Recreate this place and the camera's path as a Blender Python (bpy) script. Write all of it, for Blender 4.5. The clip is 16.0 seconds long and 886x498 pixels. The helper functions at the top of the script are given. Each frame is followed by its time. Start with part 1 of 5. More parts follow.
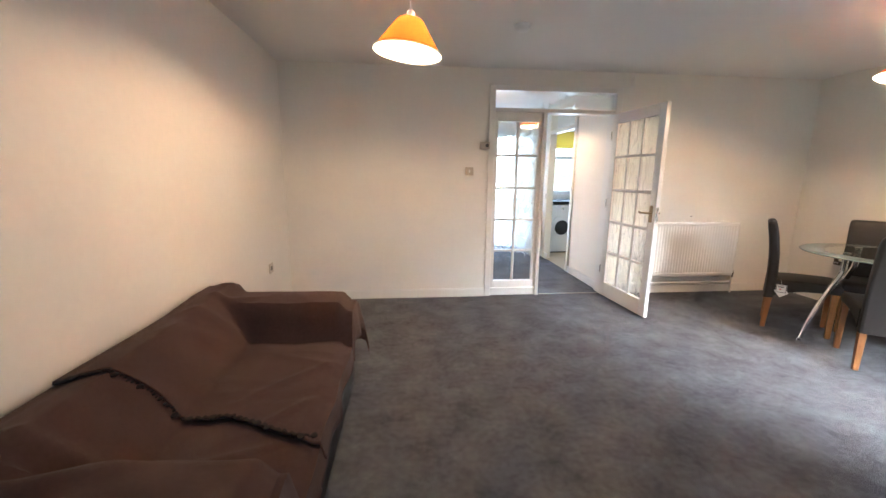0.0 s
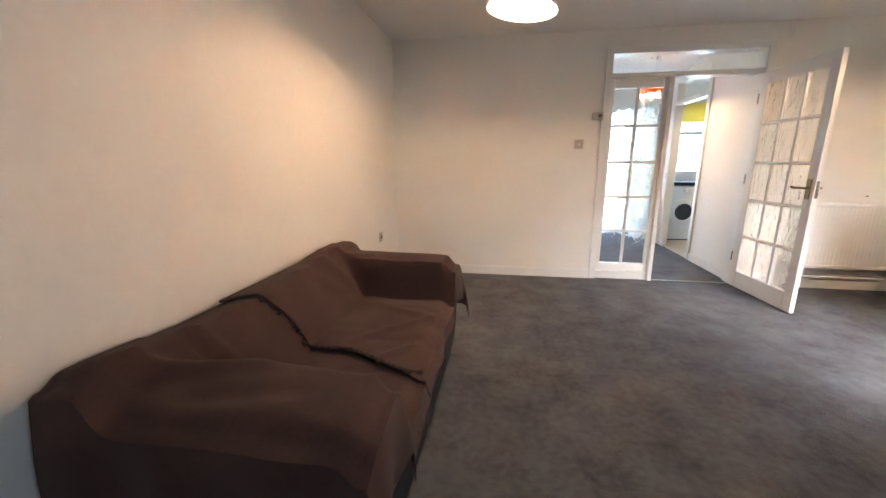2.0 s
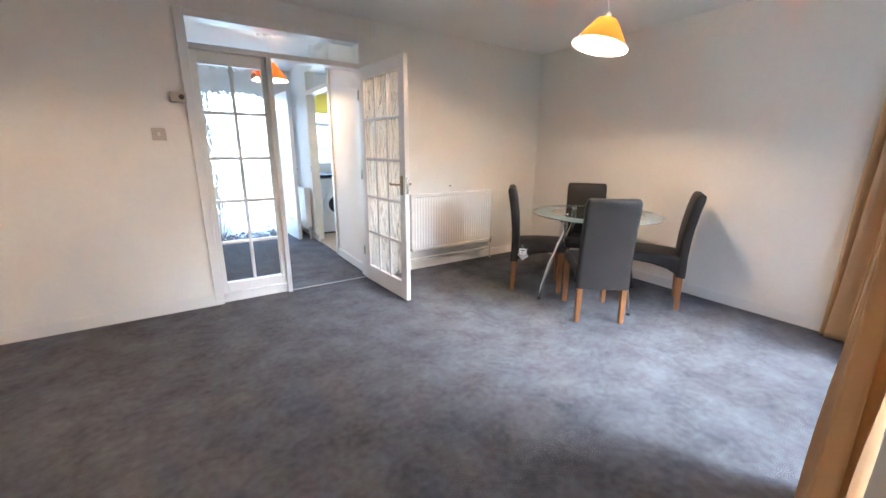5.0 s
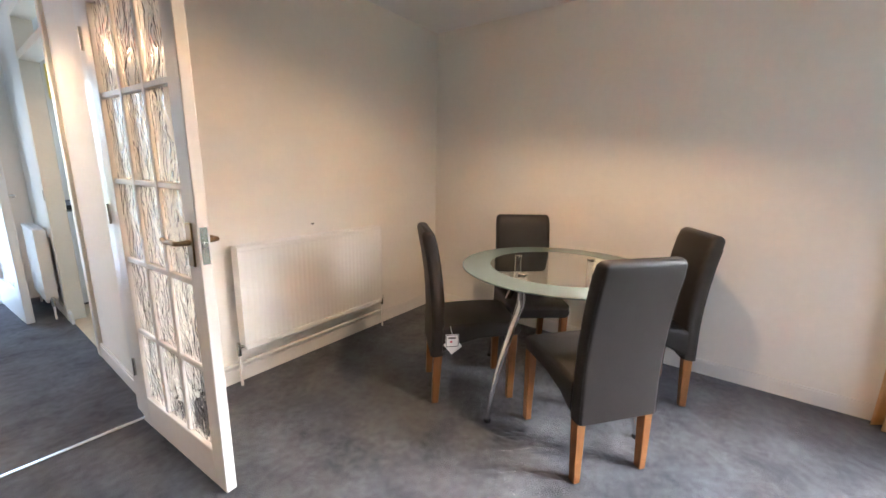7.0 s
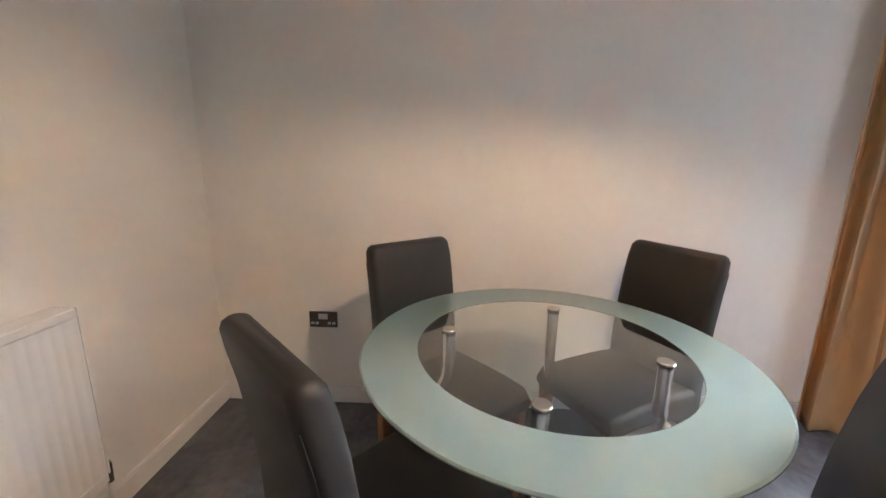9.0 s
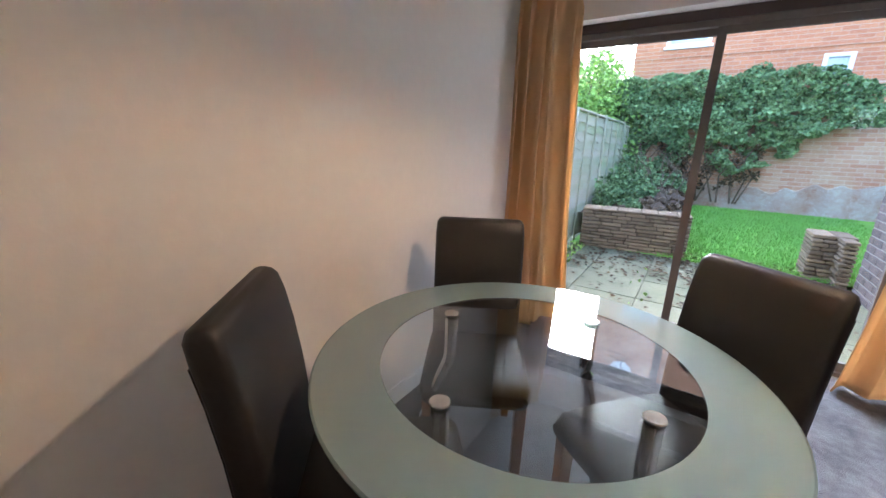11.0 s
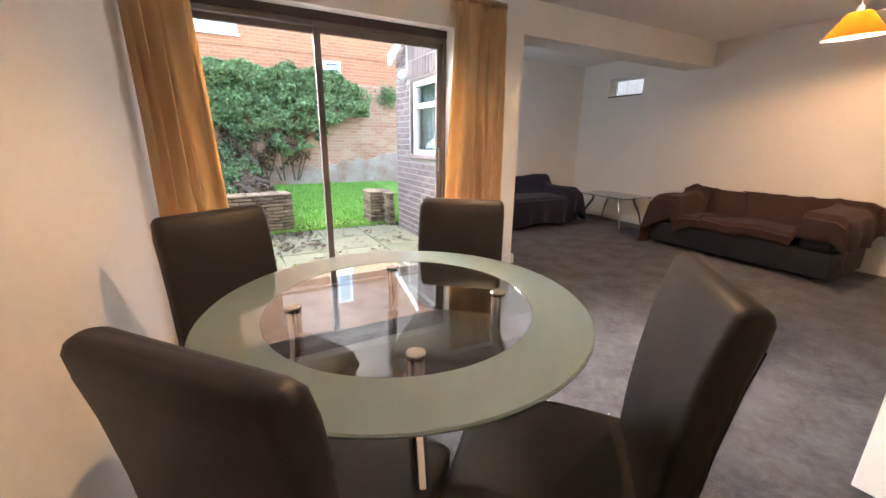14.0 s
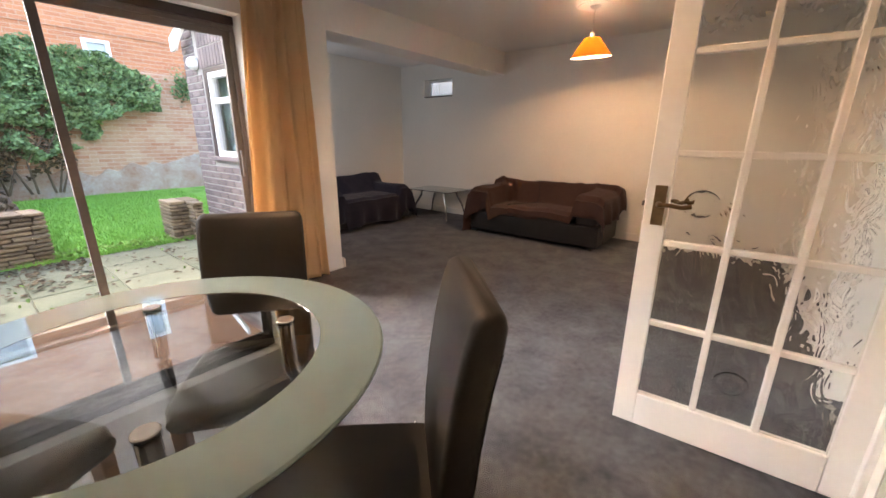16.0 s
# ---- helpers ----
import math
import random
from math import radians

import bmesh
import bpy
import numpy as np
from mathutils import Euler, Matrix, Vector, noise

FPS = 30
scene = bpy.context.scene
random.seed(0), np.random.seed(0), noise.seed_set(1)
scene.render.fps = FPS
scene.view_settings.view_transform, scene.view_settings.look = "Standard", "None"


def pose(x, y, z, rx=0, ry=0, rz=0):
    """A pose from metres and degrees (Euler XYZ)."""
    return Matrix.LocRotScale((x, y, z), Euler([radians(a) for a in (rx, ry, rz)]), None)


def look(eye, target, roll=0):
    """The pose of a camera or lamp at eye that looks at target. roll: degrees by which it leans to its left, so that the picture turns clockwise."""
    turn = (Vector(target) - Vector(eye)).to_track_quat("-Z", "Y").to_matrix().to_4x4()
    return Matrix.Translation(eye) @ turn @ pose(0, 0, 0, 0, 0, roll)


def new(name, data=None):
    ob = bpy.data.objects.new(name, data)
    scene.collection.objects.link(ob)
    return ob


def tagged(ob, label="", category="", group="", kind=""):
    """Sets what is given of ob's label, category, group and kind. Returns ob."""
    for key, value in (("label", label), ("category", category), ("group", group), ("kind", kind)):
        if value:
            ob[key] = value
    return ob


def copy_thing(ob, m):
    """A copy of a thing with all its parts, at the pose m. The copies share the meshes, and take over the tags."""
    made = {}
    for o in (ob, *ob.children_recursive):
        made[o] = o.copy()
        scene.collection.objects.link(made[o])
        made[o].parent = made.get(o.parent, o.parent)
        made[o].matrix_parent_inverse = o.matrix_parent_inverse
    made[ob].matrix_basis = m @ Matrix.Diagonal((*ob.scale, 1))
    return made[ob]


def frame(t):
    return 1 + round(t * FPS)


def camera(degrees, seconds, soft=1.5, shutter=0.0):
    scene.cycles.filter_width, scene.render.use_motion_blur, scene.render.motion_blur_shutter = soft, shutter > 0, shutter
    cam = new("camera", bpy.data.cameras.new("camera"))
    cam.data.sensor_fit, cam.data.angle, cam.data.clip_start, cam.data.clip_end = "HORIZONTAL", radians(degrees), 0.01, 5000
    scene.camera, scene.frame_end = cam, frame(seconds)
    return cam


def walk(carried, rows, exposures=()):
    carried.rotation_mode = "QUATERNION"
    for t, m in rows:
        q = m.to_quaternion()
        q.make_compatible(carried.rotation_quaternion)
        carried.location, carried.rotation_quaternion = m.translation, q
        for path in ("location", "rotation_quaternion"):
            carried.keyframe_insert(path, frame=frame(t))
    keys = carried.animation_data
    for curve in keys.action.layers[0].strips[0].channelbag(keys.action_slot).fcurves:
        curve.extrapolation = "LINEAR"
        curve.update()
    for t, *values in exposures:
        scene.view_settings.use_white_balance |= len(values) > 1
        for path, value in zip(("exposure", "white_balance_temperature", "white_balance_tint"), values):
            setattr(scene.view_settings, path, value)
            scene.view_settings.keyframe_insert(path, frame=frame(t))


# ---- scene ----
cam = camera(98.4, 16.0)
PATH = [
    (0, (-0.403, -0.107, 1.351), (-0.215, 1.847, 0.968), 0.5),
    (0.5, (-0.433, -0.164, 1.263), (-0.446, 1.808, 0.93), 0.4),
    (1, (-0.492, -0.145, 1.238), (-0.687, 1.815, 0.887), 0.1),
    (1.5, (-0.466, -0.146, 1.218), (-0.759, 1.798, 0.848), -0.1),
    (2, (-0.442, -0.138, 1.21), (-0.755, 1.788, 0.769), -0.1),
    (2.5, (-0.369, -0.142, 1.215), (-0.684, 1.767, 0.708), -0.2),
    (3, (-0.292, -0.131, 1.239), (-0.525, 1.785, 0.714), -0.0),
    (3.5, (-0.136, -0.127, 1.251), (-0.107, 1.805, 0.735), 0.1),
    (4, (0.06, -0.082, 1.254), (0.492, 1.802, 0.743), 0.4),
    (4.5, (0.213, 0.113, 1.225), (1.055, 1.867, 0.764), 0.8),
    (4.7, (0.277, 0.227, 1.28), (1.225, 1.923, 0.806), 0.6),
    (6.8, (1.266, 1.649, 1.317), (2.78, 2.876, 0.866), 1.3),
    (7, (1.341, 1.766, 1.282), (2.909, 2.937, 0.868), 1.1),
    (7.5, (1.614, 2.04, 1.245), (3.297, 3.056, 0.853), 0.7),
    (8, (1.835, 2.391, 1.276), (3.654, 3.105, 0.849), 0.4),
    (8.2, (1.939, 2.483, 1.27), (3.795, 3.096, 0.846), 0.6),
    (10.3, (2.81, 3.123, 1.27), (4.479, 2.13, 0.793), 1.0),
    (10.5, (2.86, 3.183, 1.277), (4.434, 2.047, 0.792), 1.1),
    (11, (3.103, 3.344, 1.282), (4.155, 1.73, 0.746), 1.7),
    (11.5, (3.346, 3.393, 1.248), (3.977, 1.574, 0.71), 1.6),
    (12, (3.504, 3.331, 1.237), (3.876, 1.441, 0.697), 1.1),
    (12.5, (3.631, 3.342, 1.229), (3.557, 1.417, 0.693), 1.2),
    (13, (3.732, 3.377, 1.244), (3.225, 1.519, 0.703), 1.1),
    (13.5, (3.76, 3.425, 1.243), (3.01, 1.655, 0.694), 0.5),
    (14, (3.78, 3.467, 1.222), (2.866, 1.775, 0.673), 0.7),
    (14.5, (3.769, 3.509, 1.232), (2.692, 1.917, 0.681), 0.5),
    (15, (3.738, 3.526, 1.239), (2.507, 2.05, 0.684), 0.6),
    (15.5, (3.69, 3.511, 1.231), (2.302, 2.175, 0.692), 0.9),
    (16, (3.578, 3.512, 1.254), (2.076, 2.316, 0.695), 0.3),
]
# seconds, stops, kelvin, tint
EXPOSURES = [(0.0, 3.97, 5550, 9.5), (2.0, 3.95, 5750, 10.5), (4.7, 3.95, 5150, 9), (6.8, 3.78, 5750, 11), (7.5, 3.83, 5250, 8.5), (8.2, 3.95, 5250, 8.5), (10.3, 3.48, 5200, 12), (12.5, 3.68, 5900, 14), (13.5, 3.85, 6250, 15), (15.0, 3.93, 6450, 15.5), (16.0, 3.65, 6450, 16)]
walk(cam, [(t, look(eye, target, roll)) for t, eye, target, roll in PATH], EXPOSURES)

# ---- world, sun, lamps ----
world = bpy.data.worlds.new("sky")
scene.world = world
world.use_nodes = True
wn = world.node_tree.nodes
sky = wn.new("ShaderNodeTexSky")
sky.sky_type, sky.sun_disc = "NISHITA", False
sky.sun_elevation, sky.sun_rotation = radians(34), radians(165)
sky.air_density, sky.dust_density, sky.ozone_density = 1.0, 3.5, 1.0
hue = wn.new("ShaderNodeHueSaturation")
hue.inputs["Saturation"].default_value = 0.9
world.node_tree.links.new(sky.outputs[0], hue.inputs["Color"])
world.node_tree.links.new(hue.outputs[0], wn["Background"].inputs[0])
wn["Background"].inputs[1].default_value = 0.15

sun_data = bpy.data.lights.new("sun", "SUN")
sun_data.energy, sun_data.angle, sun_data.color = 0.85, radians(45), (0.92, 0.96, 1.0)
new("sun", sun_data).matrix_world = look((4.0, -6.7, 4.7), (2.2, 0, 0))

LAMP_WATTS = 3.3
WARM = (1.0, 0.61, 0.32)

# rim centre of each pendant, and the way its shade leans
PENDANTS = [((-0.39, 2.12, 1.99), 0, 6), ((2.85, 2.22, 1.98), 6, 12), ((1.25, 5.0, 1.98), 0, 0)]
for (lx, ly, lz), ax, ay in PENDANTS:
    bulb = bpy.data.lights.new("bulb_light", "POINT")
    bulb.energy, bulb.color, bulb.shadow_soft_size = LAMP_WATTS * (0.48 if ly > 4 else 1.0), WARM, 0.028
    new("bulb_light", bulb).matrix_world = pose(lx, ly, lz, ax, ay, 0) @ pose(0, 0, 0.045)

# daylight coming in at the extension's window, the open front door and the kitchen window
for name, m, sx, sy, watts in (("window_daylight", look((1.38, -0.98, 1.5), (-0.6, -0.6, 0.6)), 0.6, 0.85, 0.9), ("front_door_daylight", look((1.17, 7.1, 1.05), (1.17, 4, 0.7)), 0.78, 1.9, 0.95), ("kitchen_daylight", look((3.1, 6.9, 1.5), (3.1, 4, 1.0)), 1.7, 0.9, 1.6)):
    day = bpy.data.lights.new(name, "AREA")
    day.shape, day.size, day.size_y, day.energy, day.color = "RECTANGLE", sx, sy, watts, (0.78, 0.89, 1.0)
    new(name, day).matrix_world = m

# ---- materials ----
def mat(name, color, rough=0.6, metal=0.0, vary=0.15, scale=6.0, fine=60.0, bump=0.0, bump_scale=120.0, second=None, spec=0.5, sheen=0.0, trans=0.0, ior=1.45, detail=5.0, stretch=(1, 1, 1), per_object=0.0, coat=0.0):
    """A principled material whose colour varies at two scales, with fine relief."""
    m = bpy.data.materials.new(name)
    m.use_nodes = True
    n, link = m.node_tree.nodes, m.node_tree.links
    p = n["Principled BSDF"]
    p.inputs["Roughness"].default_value, p.inputs["Metallic"].default_value = rough, metal
    p.inputs["Specular IOR Level"].default_value = spec
    p.inputs["Sheen Weight"].default_value = sheen
    p.inputs["Transmission Weight"].default_value, p.inputs["IOR"].default_value = trans, ior
    p.inputs["Coat Weight"].default_value = coat
    co, mp = n.new("ShaderNodeTexCoord"), n.new("ShaderNodeMapping")
    mp.inputs["Scale"].default_value = stretch
    link.new(co.outputs["Object"], mp.inputs[0])
    big, small = n.new("ShaderNodeTexNoise"), n.new("ShaderNodeTexNoise")
    for tex, s in ((big, scale), (small, fine)):
        tex.inputs["Scale"].default_value, tex.inputs["Detail"].default_value = s, detail
        link.new(mp.outputs[0], tex.inputs["Vector"])
    blend = n.new("ShaderNodeMath")
    blend.operation = "MULTIPLY_ADD"
    link.new(big.outputs[0], blend.inputs[0])
    blend.inputs[1].default_value = 0.6
    half = n.new("ShaderNodeMath")
    half.operation = "MULTIPLY"
    half.inputs[1].default_value = 0.4
    link.new(small.outputs[0], half.inputs[0])
    link.new(half.outputs[0], blend.inputs[2])
    drive = blend.outputs[0]
    if per_object:
        info, add = n.new("ShaderNodeObjectInfo"), n.new("ShaderNodeMath")
        add.operation = "MULTIPLY_ADD"
        link.new(info.outputs["Random"], add.inputs[0])
        add.inputs[1].default_value = per_object
        link.new(drive, add.inputs[2])
        drive = add.outputs[0]
    ramp = n.new("ShaderNodeValToRGB")
    c2 = second or tuple(c * (1 - vary) for c in color)
    c1 = color if second else tuple(min(1, c * (1 + vary)) for c in color)
    ramp.color_ramp.elements[0].position, ramp.color_ramp.elements[1].position = 0.32, 0.68 + per_object
    ramp.color_ramp.elements[0].color, ramp.color_ramp.elements[1].color = (*c2, 1), (*c1, 1)
    link.new(drive, ramp.inputs[0])
    link.new(ramp.outputs[0], p.inputs["Base Color"])
    if bump:
        tex, bp = n.new("ShaderNodeTexNoise"), n.new("ShaderNodeBump")
        tex.inputs["Scale"].default_value, tex.inputs["Detail"].default_value = bump_scale, 4
        link.new(mp.outputs[0], tex.inputs["Vector"])
        link.new(tex.outputs[0], bp.inputs["Height"])
        bp.inputs["Strength"].default_value, bp.inputs["Distance"].default_value = bump, 0.01
        link.new(bp.outputs[0], p.inputs["Normal"])
    return m


PAINT = mat("wall_paint", (0.82, 0.79, 0.73), 0.75, vary=0.03, scale=1.5, fine=25, bump=0.035, bump_scale=90, spec=0.25)
CEIL = mat("ceiling_paint", (0.84, 0.83, 0.81), 0.85, vary=0.02, scale=1.2, fine=20, bump=0.03, bump_scale=70, spec=0.2)
GLOSS = mat("white_gloss", (0.8, 0.78, 0.74), 0.32, vary=0.03, scale=4, fine=40, bump=0.05, bump_scale=30)
CREAM = mat("cream_gloss", (0.78, 0.73, 0.62), 0.35, vary=0.04, scale=4, fine=40)
CARPET = mat("carpet_pile", (0.148, 0.147, 0.16), 1.0, second=(0.042, 0.042, 0.047), scale=4.5, fine=26, bump=1.0, bump_scale=200, spec=0.1, sheen=0.12, detail=9)
VINYL = mat("vinyl", (0.5, 0.42, 0.3), 0.4, vary=0.12, scale=8)
LEATHER = mat("charcoal_leather", (0.023, 0.0195, 0.0178), 0.5, spec=0.4, vary=0.12, scale=8, fine=90, bump=0.07, bump_scale=300)
SEAM = mat("seam_thread", (0.02, 0.018, 0.017), 0.7)
OAK = mat("oak", (0.29, 0.125, 0.042), 0.4, second=(0.16, 0.066, 0.021), scale=6, fine=40, stretch=(9, 9, 0.8), bump=0.08)
CHROME = mat("chrome", (0.78, 0.77, 0.75), 0.1, 1.0, vary=0.03)
STEEL = mat("brushed_steel", (0.6, 0.58, 0.53), 0.25, 1.0, vary=0.08, scale=30)
BRONZE = mat("aged_brass", (0.28, 0.2, 0.11), 0.35, 1.0, vary=0.2, scale=20)
THROW = mat("brown_throw", (0.06, 0.034, 0.029), 0.95, vary=0.18, scale=4, fine=70, bump=0.35, bump_scale=420, spec=0.1, sheen=0.08)
THROW_DARK = mat("dark_throw", (0.03, 0.028, 0.04), 0.95, vary=0.18, scale=4, fine=70, bump=0.35, bump_scale=420, spec=0.1, sheen=0.08)
FRINGE = mat("dark_fringe", (0.012, 0.009, 0.009), 0.95)
SOFA_BLACK = mat("black_leather", (0.018, 0.016, 0.017), 0.5, vary=0.2, scale=8, bump=0.15, bump_scale=150)
BROWN_PVC = mat("brown_frame", (0.06, 0.04, 0.035), 0.35, vary=0.1)
ALU = mat("grey_aluminium", (0.19, 0.165, 0.15), 0.55, 0.0, vary=0.12, spec=0.3)
PVC = mat("white_plastic", (0.78, 0.78, 0.77), 0.35, vary=0.03)
GREY_SOCKET = mat("metal_socket", (0.1, 0.085, 0.07), 0.35, 0.8, vary=0.15)
BEIGE = mat("beige_plastic", (0.5, 0.44, 0.36), 0.4, vary=0.05)
PAPER = mat("paper_label", (0.78, 0.77, 0.75), 0.8, vary=0.03)
INK = mat("black_ink", (0.02, 0.02, 0.02), 0.7)
RED_INK = mat("red_ink", (0.5, 0.03, 0.06), 0.7)
GREY_BRICK = mat("grey_brick", (0.2, 0.155, 0.145), 0.85, second=(0.1, 0.083, 0.082), scale=10, fine=60, bump=0.4, bump_scale=60, per_object=0.5)
MORTAR = mat("mortar", (0.33, 0.31, 0.28), 0.95, vary=0.15, bump=0.3)
STONE = mat("walling_stone", (0.33, 0.24, 0.15), 0.95, second=(0.12, 0.085, 0.055), scale=9, fine=50, bump=0.6, bump_scale=50, per_object=0.5)
SLAB = mat("paving", (0.225, 0.215, 0.14), 0.9, second=(0.11, 0.12, 0.065), scale=3, fine=40, bump=0.3, bump_scale=80, per_object=0.3)
SOIL = mat("soil", (0.1, 0.07, 0.045), 1.0, vary=0.4, scale=9, bump=0.8, bump_scale=30)
GRASS = mat("grass", (0.24, 0.46, 0.07), 0.8, second=(0.17, 0.36, 0.05), scale=3, fine=30)
TURF = mat("turf", (0.18, 0.37, 0.055), 1.0, vary=0.3, scale=4, fine=60, bump=0.6)
RENDER = mat("old_render", (0.5, 0.44, 0.38), 0.95, second=(0.36, 0.2, 0.13), scale=3.5, fine=20, bump=0.4, bump_scale=25)
FENCE = mat("weathered_fence", (0.5, 0.45, 0.36), 0.9, second=(0.3, 0.36, 0.19), scale=2.2, fine=50, stretch=(1, 0.5, 3), bump=0.3, per_object=0.3)
BARK = mat("bark", (0.16, 0.11, 0.07), 0.95, vary=0.3, bump=0.6)
TARMAC = mat("pale_tarmac", (0.42, 0.42, 0.42), 0.95, vary=0.15, scale=2, bump=0.3)
EARTH = mat("ground_earth", (0.2, 0.2, 0.13), 1.0, vary=0.3, scale=1)
RUBBER = mat("dark_rubber", (0.02, 0.02, 0.02), 0.6)
DARK_GLASS = mat("dark_door_glass", (0.02, 0.02, 0.022), 0.08)
ORANGE_TILE = mat("orange_tile", (0.55, 0.2, 0.08), 0.85, vary=0.2)
# pale base colour holds drawn curtains and the sky mirrored in the glass
PALE_PANE = mat("curtain_and_sky_pane", (0.5, 0.54, 0.56), 0.12, vary=0.1)
ROOF = mat("roof_tile", (0.2, 0.1, 0.07), 0.9, vary=0.25)


def leafy(name, a, b):
    m = mat(name, a, 0.65, second=b, scale=2.5, fine=14, spec=0.2)
    n, link = m.node_tree.nodes, m.node_tree.links
    p = n["Principled BSDF"]
    p.inputs["Subsurface Weight"].default_value = 0.0
    geo, mix = n.new("ShaderNodeNewGeometry"), n.new("ShaderNodeHueSaturation")
    val = n.new("ShaderNodeMapRange")
    val.inputs["To Min"].default_value, val.inputs["To Max"].default_value = 0.55, 1.5
    link.new(geo.outputs["Random Per Island"], val.inputs["Value"])
    link.new(val.outputs[0], mix.inputs["Value"])
    link.new(p.inputs["Base Color"].links[0].from_socket, mix.inputs["Color"])
    link.new(mix.outputs[0], p.inputs["Base Color"])
    return m


IVY = leafy("ivy_leaves", (0.27, 0.37, 0.16), (0.1, 0.17, 0.07))
BUSH = leafy("bush_leaves", (0.32, 0.46, 0.11), (0.16, 0.28, 0.06))
DEAD = leafy("dead_leaves", (0.12, 0.08, 0.035), (0.05, 0.035, 0.02))


def glass(name, color=(0.95, 0.97, 0.96), rough=0.0, wave=0.0, wave_scale=18.0, stretch=(1, 1, 1), ior=1.45):
    m = bpy.data.materials.new(name)
    m.use_nodes = True
    n, link = m.node_tree.nodes, m.node_tree.links
    p = n["Principled BSDF"]
    p.inputs["Base Color"].default_value = (*color, 1)
    p.inputs["Roughness"].default_value = rough
    p.inputs["Transmission Weight"].default_value, p.inputs["IOR"].default_value = 1.0, ior
    if wave:
        co, mp = n.new("ShaderNodeTexCoord"), n.new("ShaderNodeMapping")
        mp.inputs["Scale"].default_value = stretch
        tex, bp = n.new("ShaderNodeTexNoise"), n.new("ShaderNodeBump")
        tex.inputs["Scale"].default_value, tex.inputs["Detail"].default_value = wave_scale, 2
        tex.inputs["Distortion"].default_value = 0.8
        link.new(co.outputs["Object"], mp.inputs[0])
        link.new(mp.outputs[0], tex.inputs["Vector"])
        link.new(tex.outputs[0], bp.inputs["Height"])
        bp.inputs["Strength"].default_value, bp.inputs["Distance"].default_value = wave, 0.02
        link.new(bp.outputs[0], p.inputs["Normal"])
    return m


CLEAR = glass("clear_glass", ior=1.2)
TABLE_GLASS = glass("table_glass", (0.88, 0.95, 0.93), ior=1.65)
WINDOW_GLASS = glass("window_glass", (0.8, 0.86, 0.85), ior=2.0)
BULL_GLASS = glass("thick_glass", (0.96, 0.97, 0.97), ior=1.22)
OBSCURE = glass("obscured_glass", (0.93, 0.95, 0.93), 0.015, 0.62, 17.0, (1, 1, 0.55), 1.4)
FROST = mat("frosted_glass", (0.25, 0.345, 0.34), 0.9, vary=0.02, scale=3, trans=0.42, spec=0.1, coat=1.0)


def shade_material(name, color, through_color, share):
    m = mat(name, color, 0.8, vary=0.05)
    n, link = m.node_tree.nodes, m.node_tree.links
    tr, mix = n.new("ShaderNodeBsdfTranslucent"), n.new("ShaderNodeMixShader")
    tr.inputs[0].default_value = through_color
    mix.inputs[0].default_value = share
    link.new(n["Principled BSDF"].outputs[0], mix.inputs[1])
    link.new(tr.outputs[0], mix.inputs[2])
    link.new(mix.outputs[0], n["Material Output"].inputs[0])
    return m


SHADE = shade_material("orange_shade", (0.8, 0.2, 0.012), (0.95, 0.24, 0.015, 1), 0.3)
YELLOW = shade_material("yellow_blind", (0.85, 0.7, 0.2), (0.95, 0.8, 0.25, 1), 0.5)
CURTAIN = shade_material("gold_curtain", (0.64, 0.455, 0.255), (0.76, 0.53, 0.29, 1), 0.45)
WHITE_LINING = shade_material("white_lining", (0.88, 0.85, 0.78), (0.95, 0.9, 0.8, 1), 0.12)
LINING = mat("shade_lining", (0.85, 0.8, 0.68), 0.8, vary=0.02)


def glow(name, color, strength):
    m = bpy.data.materials.new(name)
    m.use_nodes = True
    p = m.node_tree.nodes["Principled BSDF"]
    p.inputs["Base Color"].default_value = (0.9, 0.88, 0.82, 1)
    p.inputs["Emission Color"].default_value, p.inputs["Emission Strength"].default_value = (*color, 1), strength
    return m


BULB = glow("lit_bulb", (1.0, 0.8, 0.55), 6.0)


def brick_wall_material(name, c1, c2, mortar):
    m = mat(name, c1, 0.92, second=c2, scale=3, fine=40, bump=0.2)
    n, link = m.node_tree.nodes, m.node_tree.links
    p = n["Principled BSDF"]
    co, mp, br = n.new("ShaderNodeTexCoord"), n.new("ShaderNodeMapping"), n.new("ShaderNodeTexBrick")
    mp.inputs["Rotation"].default_value = (radians(90), 0, 0)
    link.new(co.outputs["Object"], mp.inputs[0])
    link.new(mp.outputs[0], br.inputs["Vector"])
    br.inputs["Scale"].default_value = 1.0
    br.inputs["Brick Width"].default_value, br.inputs["Row Height"].default_value = 0.225, 0.075
    br.inputs["Mortar Size"].default_value = 0.006
    br.inputs["Color1"].default_value, br.inputs["Color2"].default_value, br.inputs["Mortar"].default_value = (*c1, 1), (*c2, 1), (*mortar, 1)
    mix = n.new("ShaderNodeMix")
    mix.data_type, mix.blend_type = "RGBA", "MIX"
    mix.inputs[0].default_value = 0.35
    link.new(br.outputs[0], mix.inputs[6])
    link.new(p.inputs["Base Color"].links[0].from_socket, mix.inputs[7])
    link.new(mix.outputs[2], p.inputs["Base Color"])
    bp = n.new("ShaderNodeBump")
    bp.inputs["Strength"].default_value, bp.inputs["Distance"].default_value = 0.6, 0.01
    bp.invert = True
    link.new(br.outputs["Fac"], bp.inputs["Height"])
    link.new(bp.outputs[0], p.inputs["Normal"])
    return m


